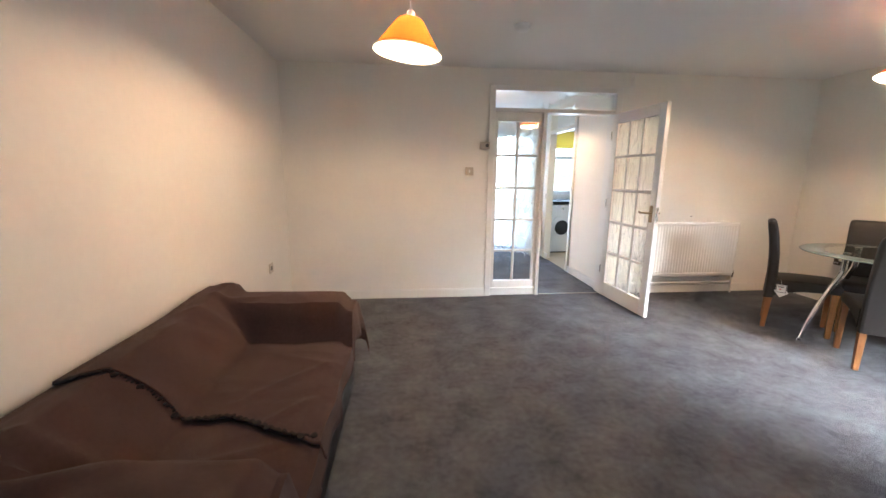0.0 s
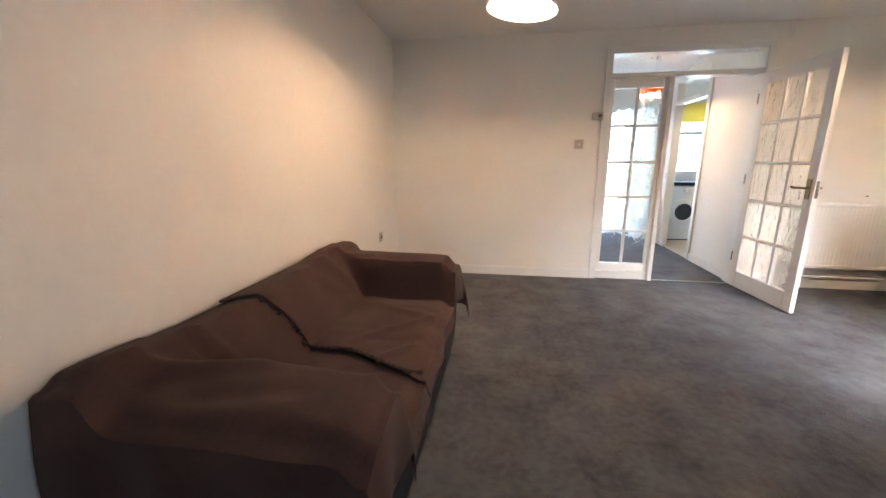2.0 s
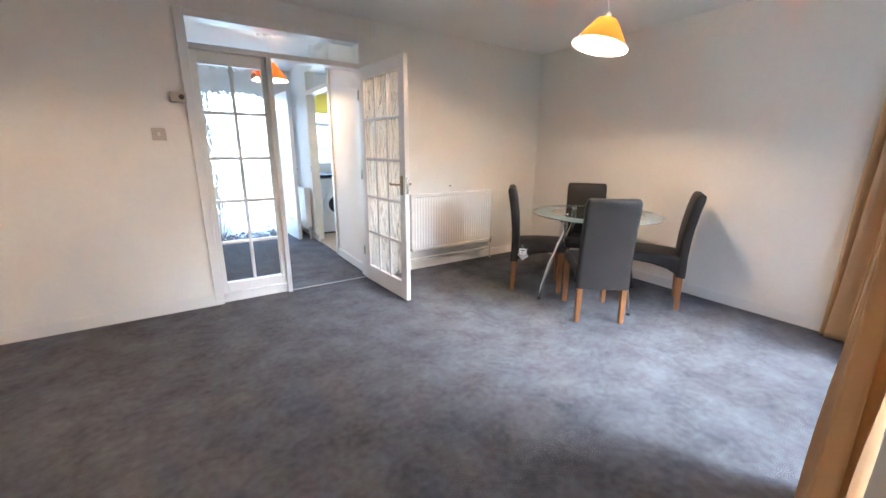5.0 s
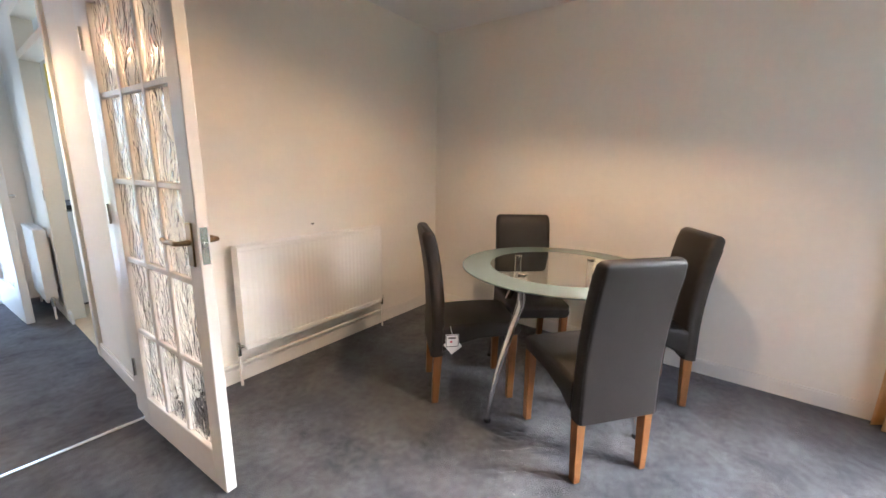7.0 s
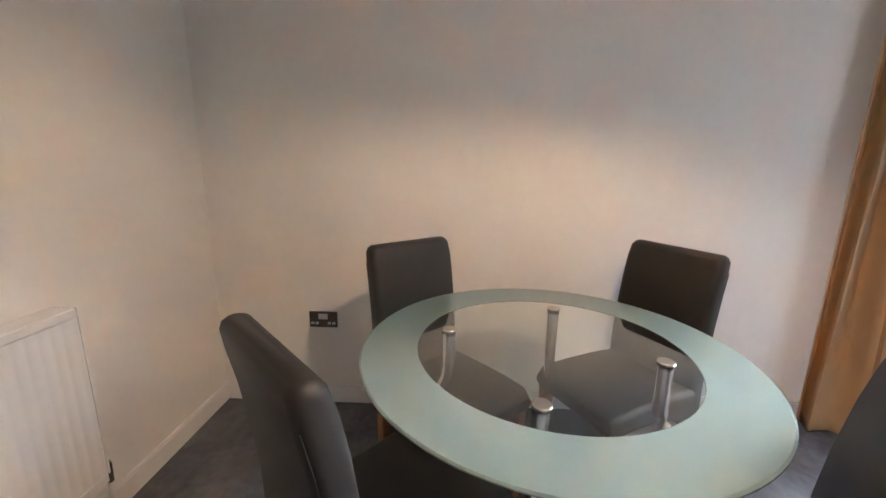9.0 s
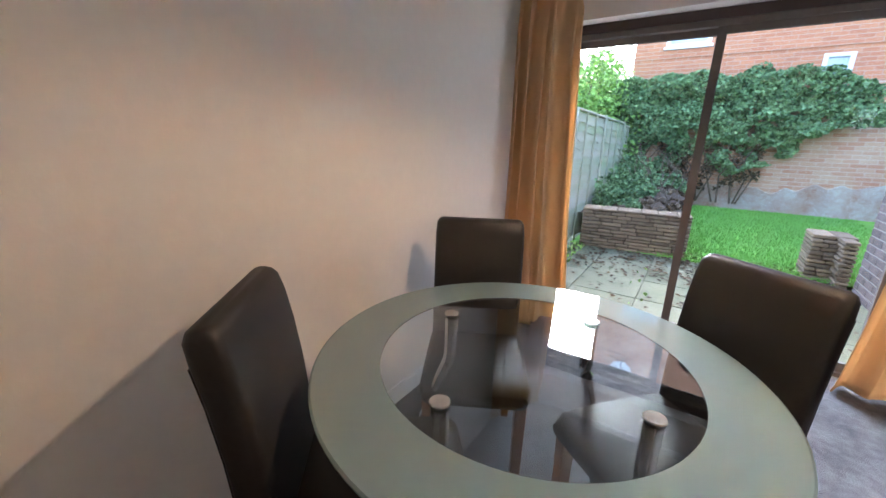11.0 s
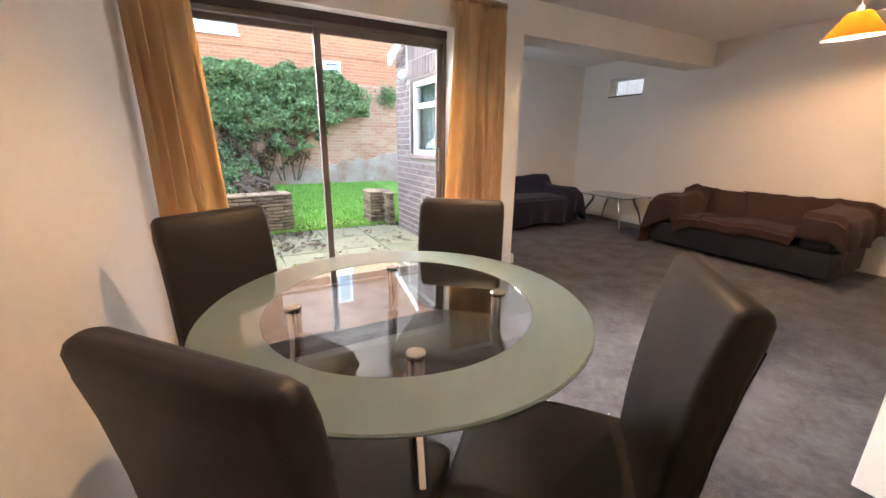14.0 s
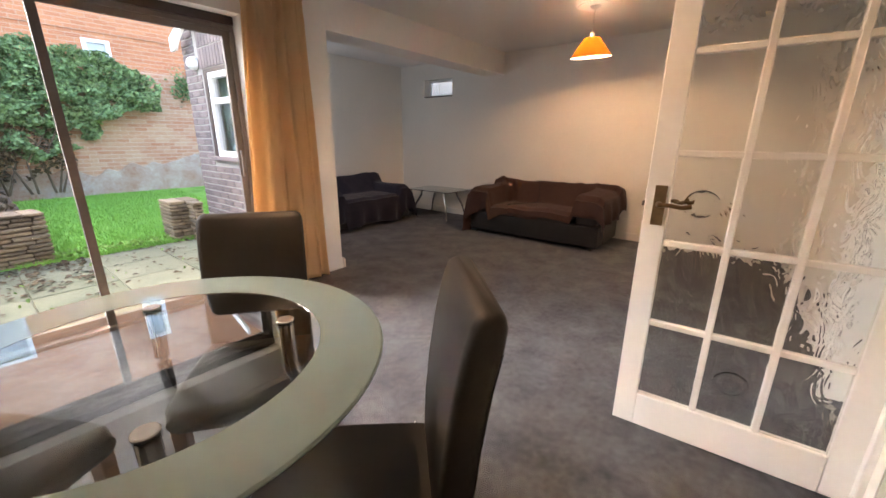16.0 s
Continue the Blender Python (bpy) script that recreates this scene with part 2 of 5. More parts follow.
FAR_BRICK = brick_wall_material("red_brick_wall", (0.56, 0.25, 0.12), (0.43, 0.165, 0.08), (0.5, 0.4, 0.3))
OLD_BRICK = brick_wall_material("old_brick_wall", (0.46, 0.2, 0.11), (0.56, 0.38, 0.25), (0.6, 0.52, 0.42))

FROST.node_tree.nodes["Principled BSDF"].inputs["Coat IOR"].default_value = 1.8
# grey-blue of the sky mirrored in the extension window, as plain colour
SKY_SHEET = mat("sky_reflection_tone", (0.36, 0.41, 0.44), 0.9, vary=0.1, scale=3, fine=90)

# ---- mesh helpers ----
def box(bm, x0, x1, y0, y1, z0, z1, bevel=0.0, seg=1):
    v = [bm.verts.new((x, y, z)) for x in (x0, x1) for y in (y0, y1) for z in (z0, z1)]
    fs = [bm.faces.new([v[i] for i in q]) for q in ((0, 1, 3, 2), (4, 6, 7, 5), (0, 4, 5, 1), (2, 3, 7, 6), (0, 2, 6, 4), (1, 5, 7, 3))]
    if bevel:
        edges = list({e for f in fs for e in f.edges})
        bmesh.ops.bevel(bm, geom=edges, offset=bevel, segments=seg, affect="EDGES", profile=0.6)
    return bm


def boxes(*bs, bevel=0.0, seg=1):
    bm = bmesh.new()
    for b in bs:
        box(bm, *b, bevel=bevel, seg=seg)
    return bm


def tube(path, radii, sides=12, squash=1.0, cap=True):
    """A round bar along a path of points with a radius at each."""
    bm = bmesh.new()
    pts = [Vector(p) for p in path]
    rings, ref = [], Vector((0.13, 0.31, 0.94)).normalized()
    for i, p in enumerate(pts):
        d = (pts[min(i + 1, len(pts) - 1)] - pts[max(i - 1, 0)]).normalized()
        a = d.cross(ref)
        a = a.normalized() if a.length > 0.05 else d.cross(Vector((1, 0, 0))).normalized()
        b = d.cross(a).normalized()
        r = radii[i] if isinstance(radii, (list, tuple)) else radii
        rings.append([bm.verts.new(p + (a * math.cos(k * 2 * math.pi / sides) + b * math.sin(k * 2 * math.pi / sides) * squash) * r) for k in range(sides)])
    for r0, r1 in zip(rings, rings[1:]):
        for k in range(sides):
            bm.faces.new((r0[k], r0[(k + 1) % sides], r1[(k + 1) % sides], r1[k]))
    if cap:
        bm.faces.new(rings[0][::-1])
        bm.faces.new(rings[-1])
    bmesh.ops.recalc_face_normals(bm, faces=bm.faces)
    return bm


def lathe(profile, sides=48, closed=False):
    """A turned shape from (radius, z) pairs."""
    bm = bmesh.new()
    rings = [[bm.verts.new((max(r, 1e-4) * math.cos(k * 2 * math.pi / sides), max(r, 1e-4) * math.sin(k * 2 * math.pi / sides), z)) for k in range(sides)] for r, z in profile]
    pairs = list(zip(rings, rings[1:])) + ([(rings[-1], rings[0])] if closed else [])
    for r0, r1 in pairs:
        for k in range(sides):
            bm.faces.new((r0[k], r0[(k + 1) % sides], r1[(k + 1) % sides], r1[k]))
    bmesh.ops.recalc_face_normals(bm, faces=bm.faces)
    return bm


def finish(bm, name, material, smooth=True):
    me = bpy.data.meshes.new(name)
    bm.normal_update()
    bm.to_mesh(me)
    bm.free()
    me.materials.append(material)
    if smooth:
        me.polygons.foreach_set("use_smooth", [True] * len(me.polygons))
        me.set_sharp_from_angle(angle=radians(38))
    return me


def part(name, bm, material, parent, label=""):
    ob = new(name, finish(bm, name, material))
    ob.parent = parent
    return tagged(ob, label) if label else ob


def thing(name, m=None, label="", category="", group="", kind=""):
    ob = new(name)
    ob.empty_display_size = 0.1
    if m is not None:
        ob.matrix_basis = m
    return tagged(ob, label, category, group, kind)


def solid(name, bm, material, label="", category="", group="", kind="", m=None):
    ob = new(name, finish(bm, name, material))
    if m is not None:
        ob.matrix_basis = m
    return tagged(ob, label, category, group, kind)


def structure(name, bm, material, label):
    return solid(name, bm, material, label, name.split("_")[0], kind="structure")


# ---- structure ----
def smooth_step(a, b, t):
    t = max(0.0, min(1.0, (t - a) / (b - a)))
    return t * t * (3 - 2 * t)



TOP = 2.42
W, E_, N = -1.64, 4.2, 4.0
P = 0.46          # inner face of the patio wall
EXT = -1.6        # inner face of the extension's end wall
NIB = 1.36        # end of the patio wall towards the living room
structure("floor", boxes((W, E_, P, N, -0.1, 0), (W, NIB, EXT, P, -0.1, 0), (0.3, 1.88, N, 6.95, -0.1, 0), (NIB, E_, 0.14, P, -0.1, -0.005)), CARPET, "dark grey fitted carpet with brushed pile")
structure("floor_kitchen", boxes((1.88, 4.2, N + 0.12, 6.95, -0.1, 0.004)), VINYL, "beige vinyl kitchen floor")
structure("ceiling", boxes((W - 0.2, E_ + 0.2, 0.14, 7.2, TOP, TOP + 0.15), (W - 0.2, NIB, EXT - 0.2, 0.14, TOP, TOP + 0.15)), CEIL, "plain white painted ceiling")
structure("wall_north", boxes((W - 0.15, 0.46, N, N + 0.12, 0, TOP), (1.89, E_ + 0.15, N, N + 0.12, 0, TOP), (0.46, 1.89, N, N + 0.12, 2.26, TOP)), PAINT, "off-white painted wall with a glazed doorway")
structure("wall_west", boxes((W - 0.2, W, EXT - 0.22, -1.06, 0, TOP), (W - 0.2, W, -0.47, N, 0, TOP), (W - 0.2, W, -1.06, -0.47, 0, 1.9), (W - 0.2, W, -1.06, -0.47, 2.17, TOP)), PAINT, "off-white painted wall with a small high window")
structure("wall_east", boxes((E_, E_ + 0.2, 0.14, N, 0, TOP)), PAINT, "off-white painted wall beside the table")
structure("wall_south", boxes((NIB, 2.08, 0.14, P, -0.1, TOP), (4.12, E_, 0.14, P, -0.1, TOP), (2.08, 4.12, 0.14, P, 2.09, TOP)), PAINT, "off-white painted wall round the patio door")
structure("beam", boxes((W, NIB, 0.14, P, 2.13, TOP)), PAINT, "white boxed ceiling beam")
structure("wall_extension_east", boxes((NIB, 1.6, EXT - 0.42, -1.5, -0.1, 2.56), (NIB, 1.6, -0.3, 0.14, -0.1, 2.56), (NIB, 1.6, -1.5, -0.3, -0.1, 1.03), (NIB, 1.6, -1.5, -0.3, 1.97, 2.56)), MORTAR, "extension wall of grey brick with a window")
structure("wall_extension_lining", boxes((NIB - 0.012, NIB, EXT, -1.5, 0, TOP), (NIB - 0.012, NIB, -0.3, 0.14, 0, TOP), (NIB - 0.012, NIB, -1.5, -0.3, 0, 1.03), (NIB - 0.012, NIB, -1.5, -0.3, 1.97, TOP)), PAINT, "off-white plaster inside the extension")
structure("wall_extension_south", boxes((W - 0.2, NIB, EXT - 0.42, EXT, -0.1, TOP)), PAINT, "off-white painted end wall")
structure("wall_hall_east", boxes((1.88, 1.95, N + 0.12, 5.05, 0, TOP), (1.88, 1.95, 5.97, 6.95, 0, TOP), (1.88, 1.95, 5.05, 5.97, 2.3, TOP)), PAINT, "off-white hall wall with kitchen doorway")
structure("wall_hall_west", boxes((0.15, 0.3, N + 0.12, 6.95, 0, TOP)), PAINT, "off-white hall wall")
structure("wall_front", boxes((0.15, 0.72, 6.95, 7.2, -0.1, TOP), (1.62, 2.15, 6.95, 7.2, -0.1, TOP), (4.05, 4.4, 6.95, 7.2, -0.1, TOP), (0.72, 1.62, 6.95, 7.2, 2.08, TOP), (2.15, 4.05, 6.95, 7.2, -0.1, 1.0), (2.15, 4.05, 6.95, 7.2, 2.12, TOP)), PAINT, "front wall with an open door and kitchen window")
structure("wall_kitchen_east", boxes((4.2, 4.4, N + 0.12, 6.95, 0, TOP)), PAINT, "plain kitchen wall")


def skirting(name, x0, x1, y0, y1, h=0.095):
    bm = boxes((x0, x1, y0, y1, 0, h - 0.012))
    dx, dy = (x1 - x0 < 0.1) * 0.004, (y1 - y0 < 0.1) * 0.004
    box(bm, x0 + dx, x1 - dx, y0 + dy, y1 - dy, h - 0.012, h)
    structure(name, bm, GLOSS, "white gloss skirting board")


skirting("baseboard_north_1", W, 0.46, N - 0.016, N)
skirting("baseboard_north_2", 1.93, E_, N - 0.016, N)
skirting("baseboard_west", W, W + 0.016, EXT, N - 0.016)
skirting("baseboard_east", E_ - 0.016, E_, P, N - 0.016)
skirting("baseboard_south_1", NIB, 2.08, P, P + 0.016)
skirting("baseboard_south_2", NIB - 0.028, NIB - 0.012, 0.14, P + 0.016)
skirting("baseboard_extension", W + 0.016, NIB - 0.012, EXT, EXT + 0.016)
skirting("baseboard_hall_1", 1.864, 1.88, N + 0.12, 5.0)
skirting("baseboard_hall_2", 1.864, 1.88, 5.84, 6.95)


# ---- glazed doorway to the hall ----
def glazed_grid(parent, x0, x1, z0, z1, cols, rows, y0, y1, bar, pane_mat, pane_label):
    """Glazing bars and single panes within an opening, in the parent's own x-z plane."""
    cw, ch = (x1 - x0) / cols, (z1 - z0) / rows
    ym = (y0 + y1) / 2
    for i in range(1, cols):
        part("glazing_bar", boxes((x0 + i * cw - bar / 2, x0 + i * cw + bar / 2, y0 + 0.004, y1 - 0.004, z0, z1), bevel=0.004), GLOSS, parent)
    for j in range(1, rows):
        part("glazing_bar", boxes((x0, x1, y0 + 0.006, y1 - 0.006, z0 + j * ch - bar / 2, z0 + j * ch + bar / 2), bevel=0.004), GLOSS, parent)
    for i in range(cols):
        for j in range(rows):
            a, b = x0 + i * cw + (bar / 2 if i else 0), x0 + (i + 1) * cw - (bar / 2 if i < cols - 1 else 0)
            c, d = z0 + j * ch + (bar / 2 if j else 0), z0 + (j + 1) * ch - (bar / 2 if j < rows - 1 else 0)
            pane = part("pane", boxes((a, b, ym - 0.002, ym + 0.002, c, d)), pane_mat, parent, pane_label if i + j == 0 else "")
            pane.visible_shadow = False


frame_set = thing("door_frame", pose(0, 0, 0), "white glossy door frame with side light and top light", "door frame", kind="structure")
part("jamb", boxes((0.46, 0.525, N - 0.02, N + 0.14, 0, 2.26), bevel=0.004), GLOSS, frame_set)
part("jamb", boxes((1.83, 1.895, N - 0.02, N + 0.14, 0, 2.26), bevel=0.004), GLOSS, frame_set)
part("post", boxes((1.045, 1.085, N - 0.018, N + 0.12, 0, 1.995), bevel=0.004), GLOSS, frame_set)
part("head", boxes((0.525, 1.83, N - 0.019, N + 0.14, 2.205, 2.26), bevel=0.004), GLOSS, frame_set)
part("transom_bar", boxes((0.525, 1.83, N - 0.017, N + 0.12, 1.995, 2.035), bevel=0.004), GLOSS, frame_set)
top_pane = part("pane", boxes((0.525, 1.83, N + 0.045, N + 0.049, 2.035, 2.205)), OBSCURE, frame_set, "wavy glass top light")
top_pane.visible_shadow = False
side_light = thing("window_1", pose(0, 0, 0), "white side light with ten wavy obscured glass panes", "window", kind="structure")
part("stile", boxes((0.525, 0.568, N + 0.02, N + 0.07, 0.03, 1.995), bevel=0.003), GLOSS, side_light)
part("stile", boxes((1.008, 1.045, N + 0.02, N + 0.07, 0.03, 1.995), bevel=0.003), GLOSS, side_light)
part("rail", boxes((0.568, 1.008, N + 0.02, N + 0.07, 0.085, 0.17), bevel=0.003), GLOSS, side_light)
part("rail", boxes((0.568, 1.008, N + 0.02, N + 0.07, 1.905, 1.995), bevel=0.003), GLOSS, side_light)
part("sill", boxes((0.525, 1.045, N - 0.006, N + 0.09, 0.07, 0.09), bevel=0.003), GLOSS, side_light)
part("kick_board", boxes((0.525, 1.045, N + 0.02, N + 0.06, 0.0, 0.07)), GLOSS, side_light)
glazed_grid(side_light, 0.568, 1.008, 0.17, 1.905, 2, 5, N + 0.022, N + 0.068, 0.024, OBSCURE, "wavy obscured glass")
solid("threshold_strip", boxes((1.085, 1.83, N + 0.0, N + 0.022, 0.001, 0.008), bevel=0.003), STEEL, "metal carpet threshold strip in doorway", "threshold", kind="structure")

# the open leaf: hinge at its own origin, x runs to the free edge
LEAF = 0.79
leaf = thing("door_1", pose(1.835, 3.985, 0.008) @ pose(0, 0, 0, 0, 0, -86.5), "open white door with fifteen wavy glass panes", "door", kind="structure")
LY0, LY1 = -0.02, 0.02
part("stile", boxes((0, 0.085, LY0, LY1, 0, 1.985), bevel=0.003), GLOSS, leaf)
part("stile", boxes((LEAF - 0.085, LEAF, LY0, LY1, 0, 1.985), bevel=0.003), GLOSS, leaf)
part("rail", boxes((0.085, LEAF - 0.085, LY0, LY1, 0, 0.157), bevel=0.003), GLOSS, leaf)
part("rail", boxes((0.085, LEAF - 0.085, LY0, LY1, 1.885, 1.985), bevel=0.003), GLOSS, leaf)
glazed_grid(leaf, 0.085, LEAF - 0.085, 0.157, 1.885, 3, 5, LY0, LY1, 0.024, OBSCURE, "wavy obscured glass")
for s in (-1, 1):
    plate = part("handle_plate", boxes((LEAF - 0.072, LEAF - 0.03, s * 0.0205, s * 0.027, 0.92, 1.075), bevel=0.002), BRONZE, leaf, "aged brass lever handle")
    rose = [(LEAF - 0.05, s * 0.026, 1.005), (LEAF - 0.05, s * 0.055, 1.005), (LEAF - 0.056, s * 0.068, 1.005), (LEAF - 0.09, s * 0.07, 1.007), (LEAF - 0.13, s * 0.068, 1.002), (LEAF - 0.16, s * 0.066, 1.009)]
    part("lever", tube(rose, [0.011, 0.009, 0.009, 0.008, 0.008, 0.009], 10), BRONZE, plate)
part("latch_plate", boxes((LEAF, LEAF + 0.002, -0.012, 0.012, 0.93, 1.06)), STEEL, leaf)
part("latch_bolt", boxes((LEAF + 0.002, LEAF + 0.012, -0.007, 0.007, 0.99, 1.01), bevel=0.002), STEEL, leaf)
for hz in (0.25, 1.0, 1.72):
    part("hinge", tube([(-0.006, -0.024, hz), (-0.006, -0.024, hz + 0.09)], 0.006, 10), STEEL, leaf)

for bx, bz in ((LEAF - 0.085 - 0.103, 0.157 + 2.45 * 0.346), (LEAF / 2, 0.157 + 0.45 * 0.346)):
    eye_ = lathe([(0.0, 0.012), (0.012, 0.009), (0.022, 0.003), (0.034, 0.0025), (0.046, 0.009), (0.054, 0.006), (0.06, 0.0)], 40)
    bmesh.ops.transform(eye_, matrix=pose(bx, -0.0025, bz, 90), verts=eye_.verts)
    part("bullseye", eye_, BULL_GLASS, leaf, "round bullseye in the glass").visible_shadow = False

# ---- patio door ----
patio = thing("door_2", pose(0, 0, 0), "sliding patio door in a grey and brown metal frame", "door", kind="structure")
FY = 0.29
part("head", boxes((2.08, 4.12, FY - 0.05, FY + 0.06, 2.03, 2.09), bevel=0.004), BROWN_PVC, patio, "dark brown head rail")
part("track", boxes((2.08, 4.12, FY - 0.03, FY + 0.045, 1.995, 2.03), bevel=0.003), ALU, patio)
part("sill", boxes((2.08, 4.12, FY - 0.06, FY + 0.06, -0.03, 0.02), bevel=0.003), ALU, patio)
part("jamb", boxes((2.08, 2.115, FY - 0.05, FY + 0.05, 0.02, 1.995), bevel=0.004), ALU, patio)
part("jamb", boxes((4.06, 4.12, FY - 0.05, FY + 0.05, 0.02, 1.995), bevel=0.004), ALU, patio)
for a, b, yy in ((2.115, 3.16, FY + 0.015), (3.11, 4.06, FY - 0.02)):
    sash = part("sash", boxes((a, a + 0.045, yy - 0.015, yy + 0.015, 0.02, 1.995), (b - 0.045, b, yy - 0.015, yy + 0.015, 0.02, 1.995), (a + 0.045, b - 0.045, yy - 0.014, yy + 0.014, 0.02, 0.075), (a + 0.045, b - 0.045, yy - 0.014, yy + 0.014, 1.955, 1.995)), ALU, patio)
    pane = part("pane", boxes((a + 0.045, b - 0.045, yy - 0.003, yy + 0.003, 0.075, 1.955)), CLEAR, sash, "clear glass")
    pane.visible_shadow = False
part("handle", boxes((2.125, 2.15, FY + 0.03, FY + 0.06, 0.95, 1.15), bevel=0.004), ALU, patio)


def curtain(p0, p1, q0, q1, z0, z1, folds, seed, deep=1.0):
    """A gathered curtain from p0 to p1 at the foot and q0 to q1 at the heading, with uneven pleats."""
    rng = random.Random(seed)
    bm, nx, nz = bmesh.new(), folds * 12, 48
    wid = [rng.uniform(0.5, 1.6) for _ in range(folds)]
    edge = [sum(wid[:k]) / sum(wid) for k in range(folds + 1)]
    dep = [rng.uniform(0.5, 1.3) for _ in range(folds + 1)]
    rows = []
    for j in range(nz + 1):
        v = j / nz
        w = v ** 0.7
        a, b = Vector(p0).lerp(Vector(q0), w), Vector(p1).lerp(Vector(q1), w)
        side = Vector((-(b - a).y, (b - a).x)).normalized()
        row = []
        for i in range(nx + 1):
            k, f = min(i // 12, folds - 1), (i / 12) - min(i // 12, folds - 1)
            u = edge[k] + (edge[k + 1] - edge[k]) * f
            d = dep[k] * (1 - f) + dep[k + 1] * f
            amp = deep * d * min(1.0, 14 * wid[k] / sum(wid)) * (0.026 + 0.022 * (1 - v))
            merge = 0.5 + 0.5 * math.cos(math.pi * smooth_step(0.25, 0.8, v + 0.3 * math.sin(k * 2.3 + seed)))
            wave = math.cos(2 * math.pi * f + 0.5 * math.sin(v * 4 + k)) * (1 - 0.45 * merge * (k % 2))
            pleat = 0.5 * math.cos(4 * math.pi * f) * smooth_step(0.82, 0.97, v)
            off = amp * (wave + pleat) * (0.6 if v > 0.95 else 1.0) + 0.012 * math.sin(v * 7 + u * 9 + seed) * (1 - v)
            p = a.lerp(b, u + 0.012 * math.sin(math.pi * i / 12 + v * 5 + seed)) + side * off
            row.append(bm.verts.new((p.x, p.y, z0 + (z1 - z0) * v)))
        rows.append(row)
    for r0, r1 in zip(rows, rows[1:]):
        for i in range(nx):
            bm.faces.new((r0[i], r0[i + 1], r1[i + 1], r1[i]))
    return bm


for p0, p1, q0, q1, seed in (((1.59, P + 0.085), (2.3, P + 0.1), (1.62, P + 0.075), (2.12, P + 0.065), 3), ((3.8, P + 0.1), (4.14, P + 0.55), (3.93, P + 0.1), (4.15, P + 0.54), 8)):
    c = thing("curtain", pose(0, 0, 0), "gathered ochre gold curtain hanging beside the patio door", "curtain", "patio curtains")
    cloth = part("cloth", curtain(p0, p1, q0, q1, 0.015, 2.27, 5 if seed == 3 else 5, seed, 1.0 if seed == 3 else 1.3), CURTAIN, c)
    cloth.modifiers.new("thick", "SOLIDIFY").thickness = 0.003
    tape = part("heading_tape", curtain(q0, q1, q0, q1, 2.265, 2.31, 12, seed + 1, 0.5), CURTAIN, c)
    tape.modifiers.new("thick", "SOLIDIFY").thickness = 0.004
solid("curtain_track", boxes((1.6, 4.18, P + 0.055, P + 0.075, 2.315, 2.335), (1.7, 1.72, P, P + 0.055, 2.315, 2.335), (3.0, 3.02, P, P + 0.055, 2.315, 2.335), (4.0, 4.02, P, P + 0.055, 2.315, 2.335)), PVC, "white plastic curtain track fixed above the patio door", "curtain track")
# unseen wall added beyond the high window to cut its sky light
structure("neighbour_wall", boxes((-3.3, -3.1, -4.0, 4.0, -0.1, 5.0)), MORTAR, "unseen wall added outside to dim the high window")
# ---- dining table and chairs ----
TX, TY, TZ = 3.387, 2.48, 0.758
table = thing("dining_table", pose(TX, TY, 0), "round glass dining table with frosted rim and chrome legs", "table")
clear_top = part("clear_top", lathe([(0.0, TZ - 0.01), (0.383, TZ - 0.01), (0.383, TZ), (0.0, TZ)], 72), TABLE_GLASS, table, "clear glass centre")
rim = part("frosted_rim", lathe([(0.3835, TZ - 0.01), (0.538, TZ - 0.01), (0.543, TZ - 0.006), (0.543, TZ - 0.003), (0.538, TZ), (0.3835, TZ)], 96, True), FROST, table, "greenish frosted glass ring")
for flat in (clear_top, rim):
    for f in flat.data.polygons:
        f.use_smooth = False
for a in (164, 74, -16, -106):
    ca, sa = math.cos(radians(a)), math.sin(radians(a))
    path = [(0.305, TZ - 0.012), (0.305, 0.64), (0.308, 0.6), (0.325, 0.56), (0.36, 0.49), (0.41, 0.37), (0.455, 0.25), (0.49, 0.13), (0.515, 0.02)]
    leg = part("leg", tube([(r * ca, r * sa, z) for r, z in path], [0.0205, 0.0205, 0.0205, 0.02, 0.019, 0.018, 0.016, 0.014, 0.012], 16), CHROME, table)
    cap = lathe([(0.0, 0.0), (0.022, 0.0), (0.0235, 0.002), (0.0235, 0.006), (0.0215, 0.008), (0.0, 0.008)], 32)
    bmesh.ops.translate(cap, verts=cap.verts, vec=(0.305 * ca, 0.305 * sa, TZ + 0.0005))
    part("boss", cap, STEEL, leg, "brushed steel fixing disc")
    foot = lathe([(0.0, 0.0), (0.016, 0.0), (0.016, 0.012), (0.012, 0.02), (0.0, 0.02)], 20)
    bmesh.ops.translate(foot, verts=foot.verts, vec=(0.515 * ca, 0.515 * sa, 0.001))
    part("foot", foot, RUBBER, leg)


def lofted(sections, material_round=0.02):
    """Closed rounded-rectangle sections (centre, half width, half depth, along y or z) skinned into a cushion."""
    bm, rings = bmesh.new(), []
    for c, hw, hd, ax in sections:
        ring = []
        rr = min(material_round, hw * 0.9, hd * 0.9)
        for qx, qd, a0 in ((1, 1, 0), (-1, 1, 90), (-1, -1, 180), (1, -1, 270)):
            for s in (0, 30, 60, 90):
                a = radians(a0 + s)
                dx, dd = qx * (hw - rr) + rr * math.cos(a), qd * (hd - rr) + rr * math.sin(a)
                ring.append(bm.verts.new(Vector(c) + Vector((dx, 0, 0)) + Vector(ax) * dd))
        rings.append(ring)
    n = len(rings[0])
    for r0, r1 in zip(rings, rings[1:]):
        for k in range(n):
            bm.faces.new((r0[k], r0[(k + 1) % n], r1[(k + 1) % n], r1[k]))
    bm.faces.new(rings[0][::-1])
    bm.faces.new(rings[-1])
    bmesh.ops.recalc_face_normals(bm, faces=bm.faces)
    return bm


HW = 0.192


